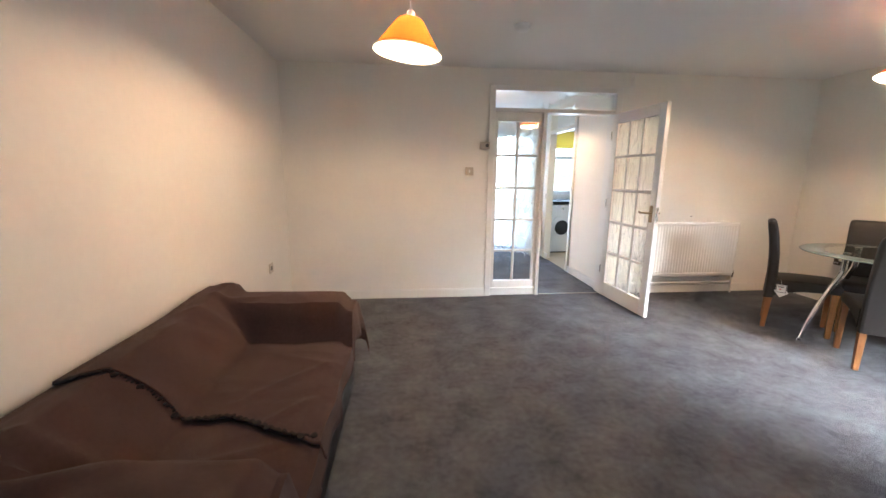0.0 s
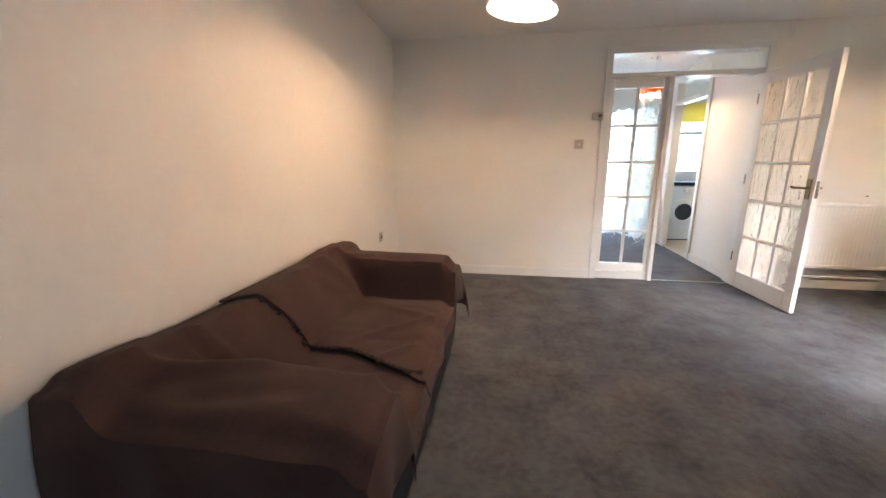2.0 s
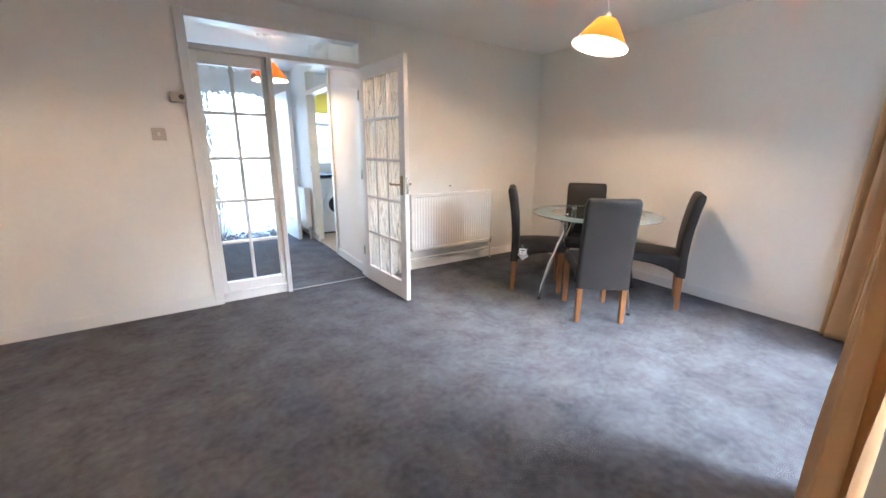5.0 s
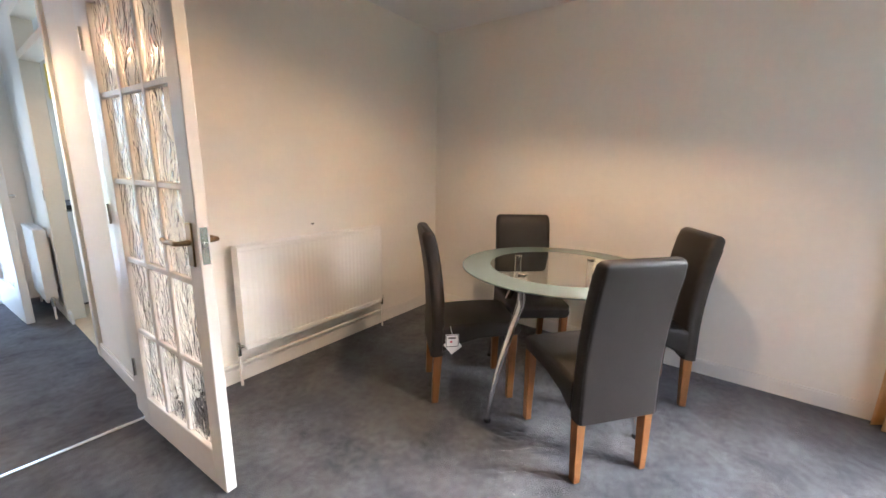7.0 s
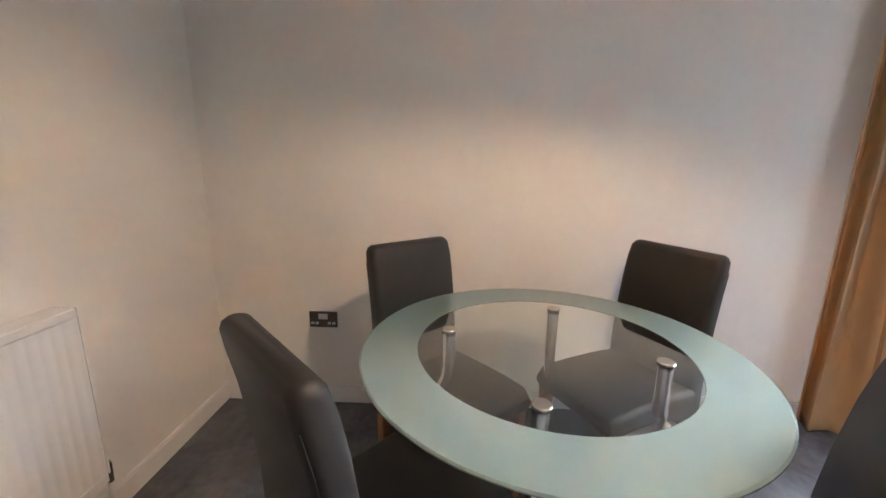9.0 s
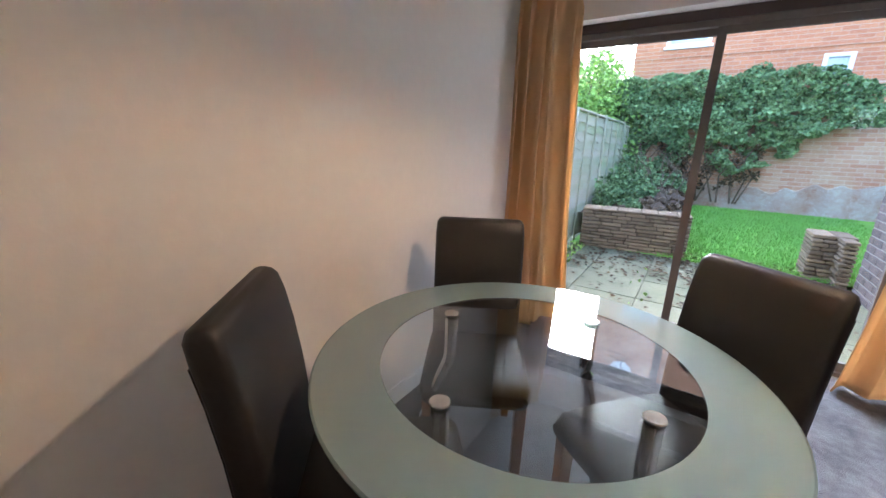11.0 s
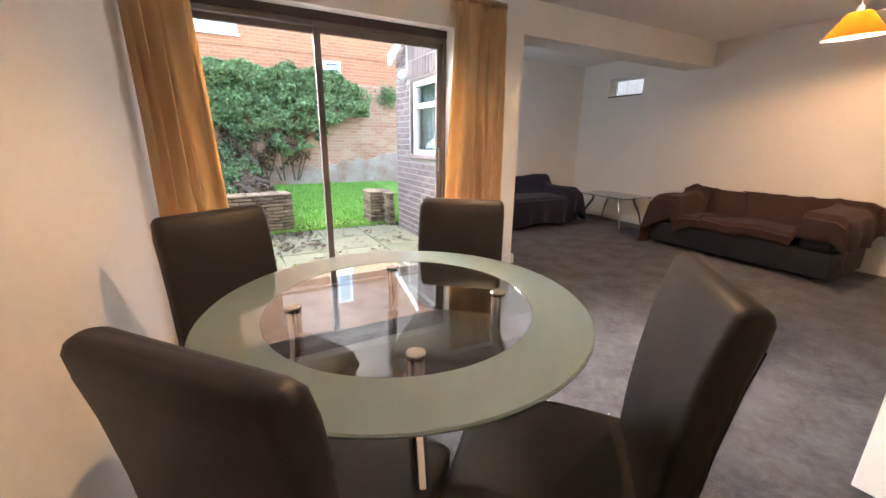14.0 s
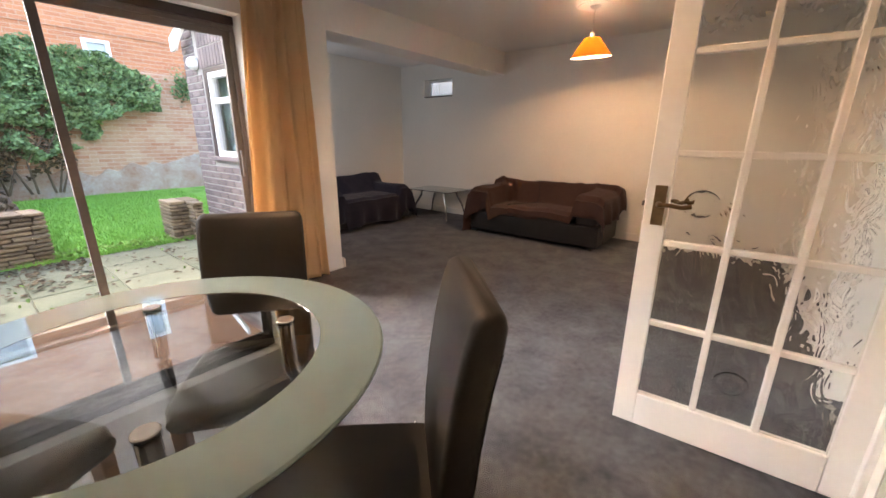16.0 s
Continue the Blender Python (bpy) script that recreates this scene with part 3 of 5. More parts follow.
def dining_chair(m, label):
    """High-backed upholstered chair; faces +y, stands on z = 0."""
    c = thing("dining_chair", m, label, "chair", "chairs round the table")
    back = []
    prof = [(0.285, -0.226), (0.36, -0.224), (0.47, -0.222), (0.58, -0.226), (0.7, -0.237), (0.82, -0.254), (0.9, -0.27), (0.945, -0.28), (0.96, -0.284), (0.967, -0.286)]
    for z, y in prof:
        t = 0.036 if z < 0.93 else (0.033 if z < 0.95 else (0.026 if z < 0.965 else 0.014))
        w = HW if z < 0.93 else (HW - 0.003 if z < 0.95 else (HW - 0.01 if z < 0.965 else HW - 0.022))
        back.append(((0, y, z), w, t, (0, 1, 0.1)))
    part("backrest", lofted(back, 0.023), LEATHER, c)
    for sx in (-1, 1):
        part("seam", tube([(sx * (HW - 0.005), y - 0.0355 + 0.005, z) for z, y in prof[:-3]], 0.0016, 6), SEAM, c)
    seat = []
    for y, z0, z1 in ((-0.2, 0.3, 0.455), (-0.12, 0.345, 0.462), (0.0, 0.375, 0.468), (0.12, 0.385, 0.47), (0.2, 0.385, 0.466), (0.225, 0.383, 0.455), (0.236, 0.4, 0.44)):
        seat.append(((0, y, (z0 + z1) / 2), HW + 0.004 if y < 0.22 else HW - 0.008, (z1 - z0) / 2, (0, 0, 1)))
    part("seat", lofted(seat, 0.022), LEATHER, c)
    for x, y, top, lean in ((-0.165, -0.222, 0.3, -0.012), (0.165, -0.222, 0.3, -0.012), (-0.165, 0.195, 0.39, 0.0), (0.165, 0.195, 0.39, 0.0)):
        bm = bmesh.new()
        lo = [bm.verts.new((x + dx * 0.016, y + lean + dy * 0.018, 0)) for dx, dy in ((-1, -1), (1, -1), (1, 1), (-1, 1))]
        hi = [bm.verts.new((x + dx * 0.021, y + dy * 0.024, top)) for dx, dy in ((-1, -1), (1, -1), (1, 1), (-1, 1))]
        bm.faces.new(lo[::-1])
        bm.faces.new(hi)
        for k in range(4):
            bm.faces.new((lo[k], lo[(k + 1) % 4], hi[(k + 1) % 4], hi[k]))
        bmesh.ops.bevel(bm, geom=[e for e in bm.edges], offset=0.003, segments=1, affect="EDGES")
        part("leg", bm, OAK, c, "oak leg")
    return c


def chair_pose(top, facing):
    a = radians(facing)
    return pose(top[0] + 0.275 * math.cos(a), top[1] + 0.275 * math.sin(a), 0, 0, 0, facing - 90)


CHAIR = "charcoal faux-leather dining chair with oak legs at the table"
chair_a = dining_chair(chair_pose((2.895, 2.0), 52), CHAIR)
copy_thing(chair_a, chair_pose((3.867, 1.878), 119))
copy_thing(chair_a, chair_pose((3.87, 2.945), 221))
chair_l = copy_thing(chair_a, chair_pose((2.95, 3.085), -45))
tagged(chair_l, "charcoal faux-leather dining chair with a paper swing label")
tag_m = chair_l.matrix_basis @ pose(HW + 0.01, -0.15, 0.382, 0, 0, 0)
label_thing = thing("swing_label", tag_m, "white paper care labels hanging on a chair", "label")
part("card", boxes((0.0, 0.003, -0.036, 0.036, -0.036, 0.036), bevel=0.001), PAPER, label_thing)
rear_card = boxes((-0.004, -0.001, -0.036, 0.036, -0.036, 0.036))
bmesh.ops.transform(rear_card, matrix=pose(0, 0.004, -0.03, 38, 0, 0), verts=rear_card.verts)
part("card", rear_card, PAPER, label_thing)
part("card_edge", boxes((0.003, 0.0036, -0.034, -0.031, -0.034, 0.034), (0.003, 0.0036, 0.031, 0.034, -0.034, 0.034), (0.003, 0.0036, -0.031, 0.031, 0.031, 0.034), (0.003, 0.0036, -0.031, 0.031, -0.034, -0.031)), INK, label_thing)
part("string", tube([(0.0, 0.0, 0.034), (-0.004, -0.006, 0.055), (-0.01, -0.01, 0.075)], 0.001, 6), PAPER, label_thing)
part("print_bar", boxes((0.003, 0.004, -0.022, 0.018, 0.012, 0.02)), INK, label_thing)
part("print_dot", boxes((0.003, 0.004, -0.012, 0.0, -0.01, 0.0)), RED_INK, label_thing)


# ---- sofas ----
def ramp(a, b, t):
    return max(0.0, min(1.0, (t - a) / (b - a)))


def sofa_height(x, y, depth, length, arm, back_h, arm_h, seat_h):
    """Height of the soft outline above a sofa whose back is at x = 0 and whose ends are y = 0 and y = length."""
    crest = back_h + 0.03 * smooth_step(0.5, 0.1, y) + 0.02 * smooth_step(length - 0.55, length - 0.3, y)
    back = (crest - seat_h) * (1 - ramp(0.12, 0.29, x)) * (0.93 + 0.07 * smooth_step(0.0, 0.06, x))
    e = min(y, length - y)
    ends = (arm_h - seat_h) * (1 - ramp(arm - 0.05, arm - 0.01, e)) * (0.86 + 0.14 * math.sin(math.pi * ramp(0.0, arm * 1.1, e)) ** 0.4) * (1 - 0.12 * smooth_step(depth - 0.07, depth, x))
    mid = (y - arm) / max(0.01, length - 2 * arm)
    dome = 0.016 * abs(math.sin(2 * math.pi * mid)) ** 0.5 * smooth_step(0.34, 0.5, x) if 0 < mid < 1 else 0.0
    return seat_h + dome + (back ** 9 + ends ** 9) ** (1 / 9)


# bunched ridges of cloth: start, end, height and width
FOLDS = [((0.1, 0.34), (0.3, 0.46), 0.03, 0.035), ((0.18, 0.26), (0.4, 0.36), -0.03, 0.03), ((0.14, 0.16), (0.42, 0.26), 0.025, 0.035), ((0.3, 0.08), (0.6, 0.16), -0.012, 0.04), ((0.06, 0.08), (0.22, 0.2), 0.025, 0.035),
         ((0.1, 1.0), (0.26, 1.3), 0.016, 0.03), ((0.06, 1.2), (0.26, 1.42), 0.02, 0.03), ((0.45, 0.86), (0.8, 1.16), 0.01, 0.024), ((0.5, 1.28), (0.8, 1.1), 0.01, 0.024),
         ((0.1, 1.46), (0.3, 1.55), 0.018, 0.03), ((0.6, 0.7), (0.8, 0.9), 0.01, 0.022), ((0.42, 0.5), (0.7, 0.6), 0.01, 0.025), ((0.1, 0.6), (0.24, 0.8), 0.012, 0.028)]


def fold_height(x, y):
    """Soft ridges and pockets where the cloth is bunched."""
    total = 0.0
    for (ax, ay), (bx, by), amp, width in FOLDS:
        dx, dy = bx - ax, by - ay
        t = max(0.0, min(1.0, ((x - ax) * dx + (y - ay) * dy) / (dx * dx + dy * dy)))
        d = math.hypot(x - ax - t * dx, y - ay - t * dy)
        total += amp * math.exp(-(d / width) ** 2) * math.sin(math.pi * (0.15 + 0.7 * t))
    return total


def throw_cloth(depth, length, arm, dims, y0, y1, drop_at, end0, end1, seed, lift=0.012, wrinkle=1.0, back0=-0.02, hem=None):
    """A cloth laid over the outline, falling at the front and, where wanted, at the ends."""
    bm = bmesh.new()
    front_drop = max(drop_at(y0 + (y1 - y0) * k / 20) for k in range(21))
    stepx, stepy = 0.014, 0.014
    us = []
    d = back0
    while d < depth:
        us.append((d, 0.0))
        d += stepx
    k = 0.0
    while k < front_drop:
        us.append((depth + 0.012 + 0.02 * min(1, k * 8), k))
        k += 0.03
    vs = []
    k = end0
    while k > 0:
        vs.append((y0 - 0.012 - 0.012 * min(1, k * 6), k))
        k -= 0.03
    d = y0
    while d < y1:
        vs.append((d, 0.0))
        d += stepy
    vs.append((y1, 0.0))
    k = 0.03
    while k < end1:
        vs.append((y1 + 0.014 + 0.03 * min(1, k * 6), k))
        k += 0.03
    grid = []
    for x, fx in us:
        row = []
        for y, fy in vs:
            if hem:
                y += hem(x) * max(0.0, 1 - (y - y0) / 0.4)
            xx, yy = min(x, depth - 0.01), min(max(y, 0.01), length - 0.01)
            h = 0.0
            for ox, oy in ((0, 0), (0.012, 0), (-0.012, 0), (0, 0.01), (0, -0.01)):
                h += sofa_height(max(0, xx + ox), min(max(yy + oy, 0), length), depth, length, arm, *dims) / 5
            edge = 0.035 * smooth_step(depth - 0.07, depth, x) + 0.03 * smooth_step(0.07, 0.0, min(yy, length - yy) if (end0 or end1) else 1)
            n1 = noise.noise(Vector((x * 2.6 + seed, y * 2.2, seed)))
            n2 = noise.noise(Vector((x * 6.0, y * 5.0 + seed, 3.3 + seed)))
            n3 = noise.noise(Vector((x * 1.2 + y * 3.4 + seed, y * 0.9 - x * 2.6, seed * 2)))
            wr = wrinkle * (0.009 * n1 + 0.006 * n2 - 0.012 * abs(n3) ** 0.6 * smooth_step(0.1, 0.3, x))
            drop = min(fx, drop_at(y)) + fy
            flow = 0.03 * math.sin((y if fx else x) * 21 + seed + 3 * n1) * min(1, drop * 3)
            px = x + (flow if fx else 0) + 0.01 * n2
            py = y + ((-flow if y < length / 2 else flow) if fy else 0) + 0.01 * n1
            pz = max(0.012 + 0.01 * abs(n2), h + lift + wr + wrinkle * fold_height(x, y) * (not drop) - edge - drop)
            if drop and pz < 0.05:
                px += (0.05 - pz) * (0.6 if fx else 0)
            row.append(bm.verts.new((px, py, pz)))
        grid.append(row)
    for r0, r1 in zip(grid, grid[1:]):
        for k in range(len(vs) - 1):
            fall = us[grid.index(r0)][1]
            if fall and fall > max(drop_at(vs[k][0]), drop_at(vs[k + 1][0])):
                continue
            bm.faces.new((r0[k], r1[k], r1[k + 1], r0[k + 1]))
    bmesh.ops.delete(bm, geom=[v for v in bm.verts if not v.link_faces], context="VERTS")
    bmesh.ops.recalc_face_normals(bm, faces=bm.faces)
    return bm


def sofa(m, depth, length, arm, dims, label, cloths):
    """Sofa with its back along x = 0 and its seat facing +x."""
    back_h, arm_h, seat_h = dims
    s = thing("sofa", m, label, "sofa")
    part("base", boxes((0.03, depth - 0.015, 0.02, length - 0.02, 0.045, 0.3), bevel=0.03, seg=3), SOFA_BLACK, s, "black leather base")
    part("backrest", boxes((0.02, 0.13, 0.02, length - 0.02, 0.28, back_h - 0.09), bevel=0.05, seg=4), SOFA_BLACK, s)
    for a, b in ((0.02, arm - 0.02), (length - arm + 0.02, length - 0.02)):
        part("arm", boxes((0.2, depth - 0.03, a + 0.03, b - 0.03, 0.28, arm_h - 0.1), bevel=0.06, seg=4), SOFA_BLACK, s)
    half = (length - 2 * arm) / 2
    for k in range(2):
        part("seat_cushion", boxes((0.14, depth - 0.02, arm + k * half, arm + (k + 1) * half, 0.2, seat_h - 0.055), bevel=0.03, seg=3), SOFA_BLACK, s)
    for x in (0.08, depth - 0.08):
        for y in (0.1, length - 0.1):
            part("foot", lathe([(0, 0), (0.024, 0), (0.028, 0.046), (0, 0.046)], 16), STEEL, s).location = (x, y, 0)
    return s


BIG = dict(depth=0.83, length=1.765, arm=0.35)
BIG_DIMS = (0.655, 0.622, 0.395)
big_m = pose(W + 0.08, 0.53, 0)
sofa(big_m, BIG["depth"], BIG["length"], BIG["arm"], BIG_DIMS, "black leather sofa draped in brown throws along the wall", None)


def throw_edge(x):
    """How far the second throw's edge strays from a straight line across the sofa."""
    return 0.06 + 0.13 * smooth_step(0.02, 0.26, x) - 0.16 * smooth_step(0.4, 0.83, x)


def throw(name, m, bm, material, label):
    ob = solid(name, bm, material, label, "throw", "sofa throws", m=m)
    ob.modifiers.new("thick", "SOLIDIFY").thickness = 0.006
    return ob


throw("sofa_throw", big_m, throw_cloth(0.83, 1.765, 0.35, BIG_DIMS, 0.0, 1.02, lambda y: max(0.08, 0.36 - 0.55 * y), 0.55, 0.0, 7.0, lift=0.01), THROW, "brown woven throw falling over the sofa's arm")
fringed = throw("sofa_throw", big_m, throw_cloth(0.83, 1.765, 0.35, BIG_DIMS, 0.58, 1.765, lambda y: 0.07 + 0.13 * smooth_step(1.4, 1.5, y) + 0.008 * math.sin(y * 9), 0.0, 0.3, 7.0, lift=0.026, hem=throw_edge), THROW, "brown woven throw with a dark knotted fringe")
fringe = bmesh.new()
rngf = random.Random(4)
for i in range(110):
    u = i / 109
    x = u * 0.83
    y = 0.585 + throw_edge(x) + 0.006 * math.sin(i * 1.7)
    h = sofa_height(x, y, 0.83, 1.765, 0.35, *BIG_DIMS) + 0.026
    knot = 1.7 if i % 6 == 0 else 1.0
    bmesh.ops.create_icosphere(fringe, subdivisions=1, radius=rngf.uniform(0.004, 0.0075) * knot, matrix=Matrix.Translation((x, y - 0.008 * knot, h)) @ Matrix.Diagonal((1.3, 1.5, 0.6, 1)))
part("fringe", fringe, FRINGE, fringed, "dark knotted fringe")

SMALL_DIMS = (0.66, 0.54, 0.41)
small_m = pose(-0.86, EXT + 0.05, 0, 0, 0, 90) @ pose(0, -1.5, 0)
sofa(small_m, 0.86, 1.5, 0.26, SMALL_DIMS, "small black sofa draped in a dark throw by the end wall", None)
throw("sofa_throw", small_m, throw_cloth(0.86, 1.5, 0.26, SMALL_DIMS, 0.0, 1.5, lambda y: 0.34 + 0.03 * math.sin(y * 7), 0.3, 0.42, 5.0, wrinkle=0.55), THROW_DARK, "dark plum throw covering the small sofa")

# ---- coffee table ----
CX, CY = -1.28, -0.42
coffee = thing("coffee_table", pose(CX, CY, 0, 0, 0, 0), "glass coffee table with curved chrome legs in the corner", "table")
part("top", boxes((-0.3, 0.3, -0.46, 0.4, 0.44, 0.45), bevel=0.003), TABLE_GLASS, coffee, "clear glass top")
for sx in (-1, 1):
    for yy in (-0.36, 0.3):
        sy = 1 if yy > 0 else -1
        part("leg", tube([(sx * 0.17, yy * 0.7, 0.438), (sx * 0.17, yy * 0.7, 0.37), (sx * 0.18, yy * 0.75, 0.33), (sx * 0.22, yy * 0.95, 0.2), (sx * 0.25, yy * 1.1, 0.0)], [0.02, 0.02, 0.02, 0.015, 0.011], 12), CHROME, coffee)


# ---- pendant lamps ----
for (lx, ly, lz), ax, ay in PENDANTS:
    lamp = thing("pendant_lamp", pose(lx, ly, 0), "pendant lamp with a conical orange fabric shade", "lamp", "pendant lamps")
    tilt = pose(0, 0, lz, ax, ay, 0)
    sh = lathe([(0.182, 0.0), (0.15, 0.045), (0.072, 0.156), (0.066, 0.163), (0.056, 0.166)], 56)
    bmesh.ops.transform(sh, matrix=tilt, verts=sh.verts)
    shade = part("shade", sh, SHADE, lamp, "orange conical shade")
    inner = lathe([(0.179, 0.001), (0.147, 0.045), (0.07, 0.154), (0.064, 0.16), (0.057, 0.163)], 56)
    bmesh.ops.transform(inner, matrix=tilt, verts=inner.verts)
    part("lining", inner, WHITE_LINING, shade, "white inner lining")
    tr = lathe([(0.184, -0.003), (0.186, 0.0), (0.184, 0.006), (0.181, 0.004)], 56, True)
    bmesh.ops.transform(tr, matrix=tilt, verts=tr.verts)
    part("rim_binding", tr, LINING, shade)
    b = lathe([(0.0, 0.082), (0.018, 0.088), (0.028, 0.1), (0.028, 0.115), (0.016, 0.14), (0.013, 0.16), (0.0, 0.16)], 24)
    bmesh.ops.transform(b, matrix=tilt, verts=b.verts)
    part("bulb", b, BULB, lamp, "lit bulb")
    holder = lathe([(0.0, 0.16), (0.02, 0.16), (0.02, 0.2), (0.012, 0.21), (0.0, 0.21)], 20)
    bmesh.ops.transform(holder, matrix=tilt, verts=holder.verts)
    part("holder", holder, PVC, lamp)
    top = tilt @ Vector((0, 0, 0.205))
    part("flex", tube([top, (top.x * 0.5, top.y * 0.5, (top.z + TOP) / 2), (0, 0, TOP - 0.02)], 0.004, 8), PVC, lamp)
    rose = lathe([(0.0, -0.036), (0.02, -0.034), (0.045, -0.02), (0.05, -0.0065), (0.0, -0.0065)], 32)
    bmesh.ops.translate(rose, verts=rose.verts, vec=(0, 0, TOP))
    part("ceiling_rose", rose, PVC, lamp)
    medal = lathe([(0.0, -0.006), (0.13, -0.006), (0.145, -0.009), (0.155, -0.004), (0.155, -0.001), (0.0, -0.001)], 48)
    bmesh.ops.translate(medal, verts=medal.verts, vec=(0, 0, TOP))
    part("ceiling_plate", medal, PVC, lamp)
alarm = thing("smoke_alarm", pose(0.45, 2.86, TOP), "round white smoke alarm on the ceiling", "smoke alarm")
part("base", lathe([(0, -0.012), (0.06, -0.012), (0.06, -0.001), (0, -0.001)], 40), PVC, alarm)
part("cover", lathe([(0, -0.046), (0.03, -0.045), (0.045, -0.038), (0.052, -0.025), (0.053, -0.012), (0, -0.012)], 40), PVC, alarm)


# ---- radiators ----
def radiator(m, length, z0, z1, label):
    """A pressed panel radiator on a wall at y = 0, facing -y; x runs along it."""
    r = thing("radiator", m, label, "radiator")
    bm, n = bmesh.new(), int(length / 0.0111)
    rows = [[], []]
    for i in range(n + 1):
        x = length * i / n
        k = (i % 3)
        y = -0.1 - (0.003 if k == 1 else 0.0)
        if x < 0.02 or x > length - 0.02:
            y = -0.1
        for row, z in zip(rows, (z0 + 0.035, z1 - 0.03)):
            row.append(bm.verts.new((x, y, z)))
    for i in range(n):
        bm.faces.new((rows[0][i], rows[0][i + 1], rows[1][i + 1], rows[1][i]))
    box(bm, 0, length, -0.096, -0.085, z0, z1)
    box(bm, 0, length, -0.104, -0.085, z0, z0 + 0.035, bevel=0.004)
    box(bm, 0, length, -0.104, -0.085, z1 - 0.03, z1, bevel=0.004)
    part("front_panel", bm, GLOSS, r)
    part("rear_panel", boxes((0.01, length - 0.01, -0.045, -0.035, z0, z1)), GLOSS, r)
    part("top_grille", boxes(*[(0.01, length - 0.01, y, y + 0.006, z1 - 0.004, z1 + 0.004) for y in (-0.098, -0.085, -0.072, -0.059, -0.046)]), GLOSS, r)
    part("side_panel", boxes((-0.006, 0.0, -0.104, -0.03, z0 + 0.03, z1)), GLOSS, r)
    part("side_panel", boxes((length, length + 0.006, -0.104, -0.03, z0 + 0.03, z1)), GLOSS, r)
    for x in (0.12, length - 0.12):
        part("bracket", boxes((x - 0.015, x + 0.015, -0.035, -0.001, z0 + 0.08, z1 - 0.08)), GLOSS, r)
    for x in (-0.03, length + 0.03):
        v = part("valve", tube([(x, -0.07, z0 - 0.03), (x, -0.07, z0 + 0.035), (x, -0.07, z0 + 0.05)], [0.011, 0.013, 0.009], 12), STEEL, r)
        part("pipe", tube([(x, -0.07, 0.0), (x, -0.07, z0 - 0.03)], 0.008, 10), GLOSS, v)
        part("elbow", tube([(x, -0.07, z0 + 0.02), (x + (0.035 if x < 0 else -0.035), -0.07, z0 + 0.02)], 0.009, 10), STEEL, v)
    return r


radiator(pose(2.31, N, 0), 1.08, 0.22, 0.835, "long white panel radiator on the wall")
radiator(pose(1.88, 6.72, 0, 0, 0, -90), 0.6, 0.14, 0.74, "white panel radiator in the hall")
solid("heating_pipe", tube([(2.0, N - 0.035, 0.12), (2.27, N - 0.035, 0.12), (3.46, N - 0.035, 0.12)], 0.0115, 12), GLOSS, "white painted heating pipe above the skirting", "pipe")


# ---- small fittings ----
def plate(name, m, w, h, material, label, category):
    """A fitting plate in the x-z plane, facing -y."""
    t = thing(name, m, label, category)
    part("face_plate", boxes((-w / 2, w / 2, -0.009, -0.001, -h / 2, h / 2), bevel=0.002), material, t)
    return t


sw = plate("light_switch", pose(0.266, N, 1.386), 0.085, 0.085, BEIGE, "beige light switch on the wall beside the door", "switch")
part("rocker", boxes((-0.008, 0.008, -0.014, -0.009, -0.014, 0.014), bevel=0.001), PVC, sw)
s1 = plate("socket", pose(W, 3.41, 0.5, 0, 0, 90), 0.09, 0.09, BEIGE, "beige wall socket low on the wall", "socket")
part("outlet", boxes((-0.02, 0.02, -0.0105, -0.009, -0.018, 0.018)), GREY_SOCKET, s1)
s2 = plate("double_socket", pose(E_, 3.44, 0.475, 0, 0, -90), 0.146, 0.086, GREY_SOCKET, "dark metal double socket on the wall", "socket")
for x in (-0.055, -0.032, 0.032, 0.055):
    part("rocker", boxes((x - 0.008, x + 0.008, -0.013, -0.009, -0.025, -0.012), bevel=0.001), PVC, s2)
part("sticker", boxes((-0.024, 0.024, -0.0105, -0.009, 0.002, 0.032)), PAPER, s2)
th = thing("thermostat", pose(0.42, N, 1.65), "small beige thermostat box beside the door frame", "thermostat")
part("case", boxes((-0.05, 0.05, -0.045, -0.001, -0.035, 0.035), bevel=0.006, seg=2), BEIGE, th)
part("dial", tube([(0.02, -0.045, 0), (0.02, -0.056, 0)], 0.018, 20), GREY_SOCKET, th)
solid("cable_trunking", boxes((1.975, 1.995, N - 0.014, N - 0.001, 2.27, TOP - 0.001), (2.005, 2.025, N - 0.014, N - 0.001, 2.27, TOP - 0.001)), GLOSS, "white cable trunking above the door", "trunking")
solid("wall_hook", tube([(2.85, N - 0.001, 0.9), (2.85, N - 0.02, 0.9), (2.85, N - 0.024, 0.908)], 0.004, 8), RUBBER, "small dark metal hook on the wall", "hook")

# high window of glass in the sofa wall
hw = thing("window_2", pose(0, 0, 0), "small high window of wavy glass with a dark sill", "window", kind="structure")
part("window_sill", boxes((W - 0.19, W + 0.004, -1.06, -0.47, 1.895, 1.912)), BROWN_PVC, hw)
part("window_frame", boxes((W - 0.17, W - 0.13, -1.06, -1.03, 1.912, 2.17), (W - 0.17, W - 0.13, -0.5, -0.47, 1.912, 2.17), (W - 0.17, W - 0.13, -1.03, -0.5, 2.14, 2.17), (W - 0.17, W - 0.13, -1.03, -0.5, 1.912, 1.935)), PVC, hw)
for k in range(3):
    a = -1.03 + k * 0.53 / 3
    pn = part("pane", boxes((W - 0.155, W - 0.15, a + 0.004, a + 0.53 / 3 - 0.004, 1.935, 2.14)), OBSCURE, hw)
    pn.visible_shadow = False

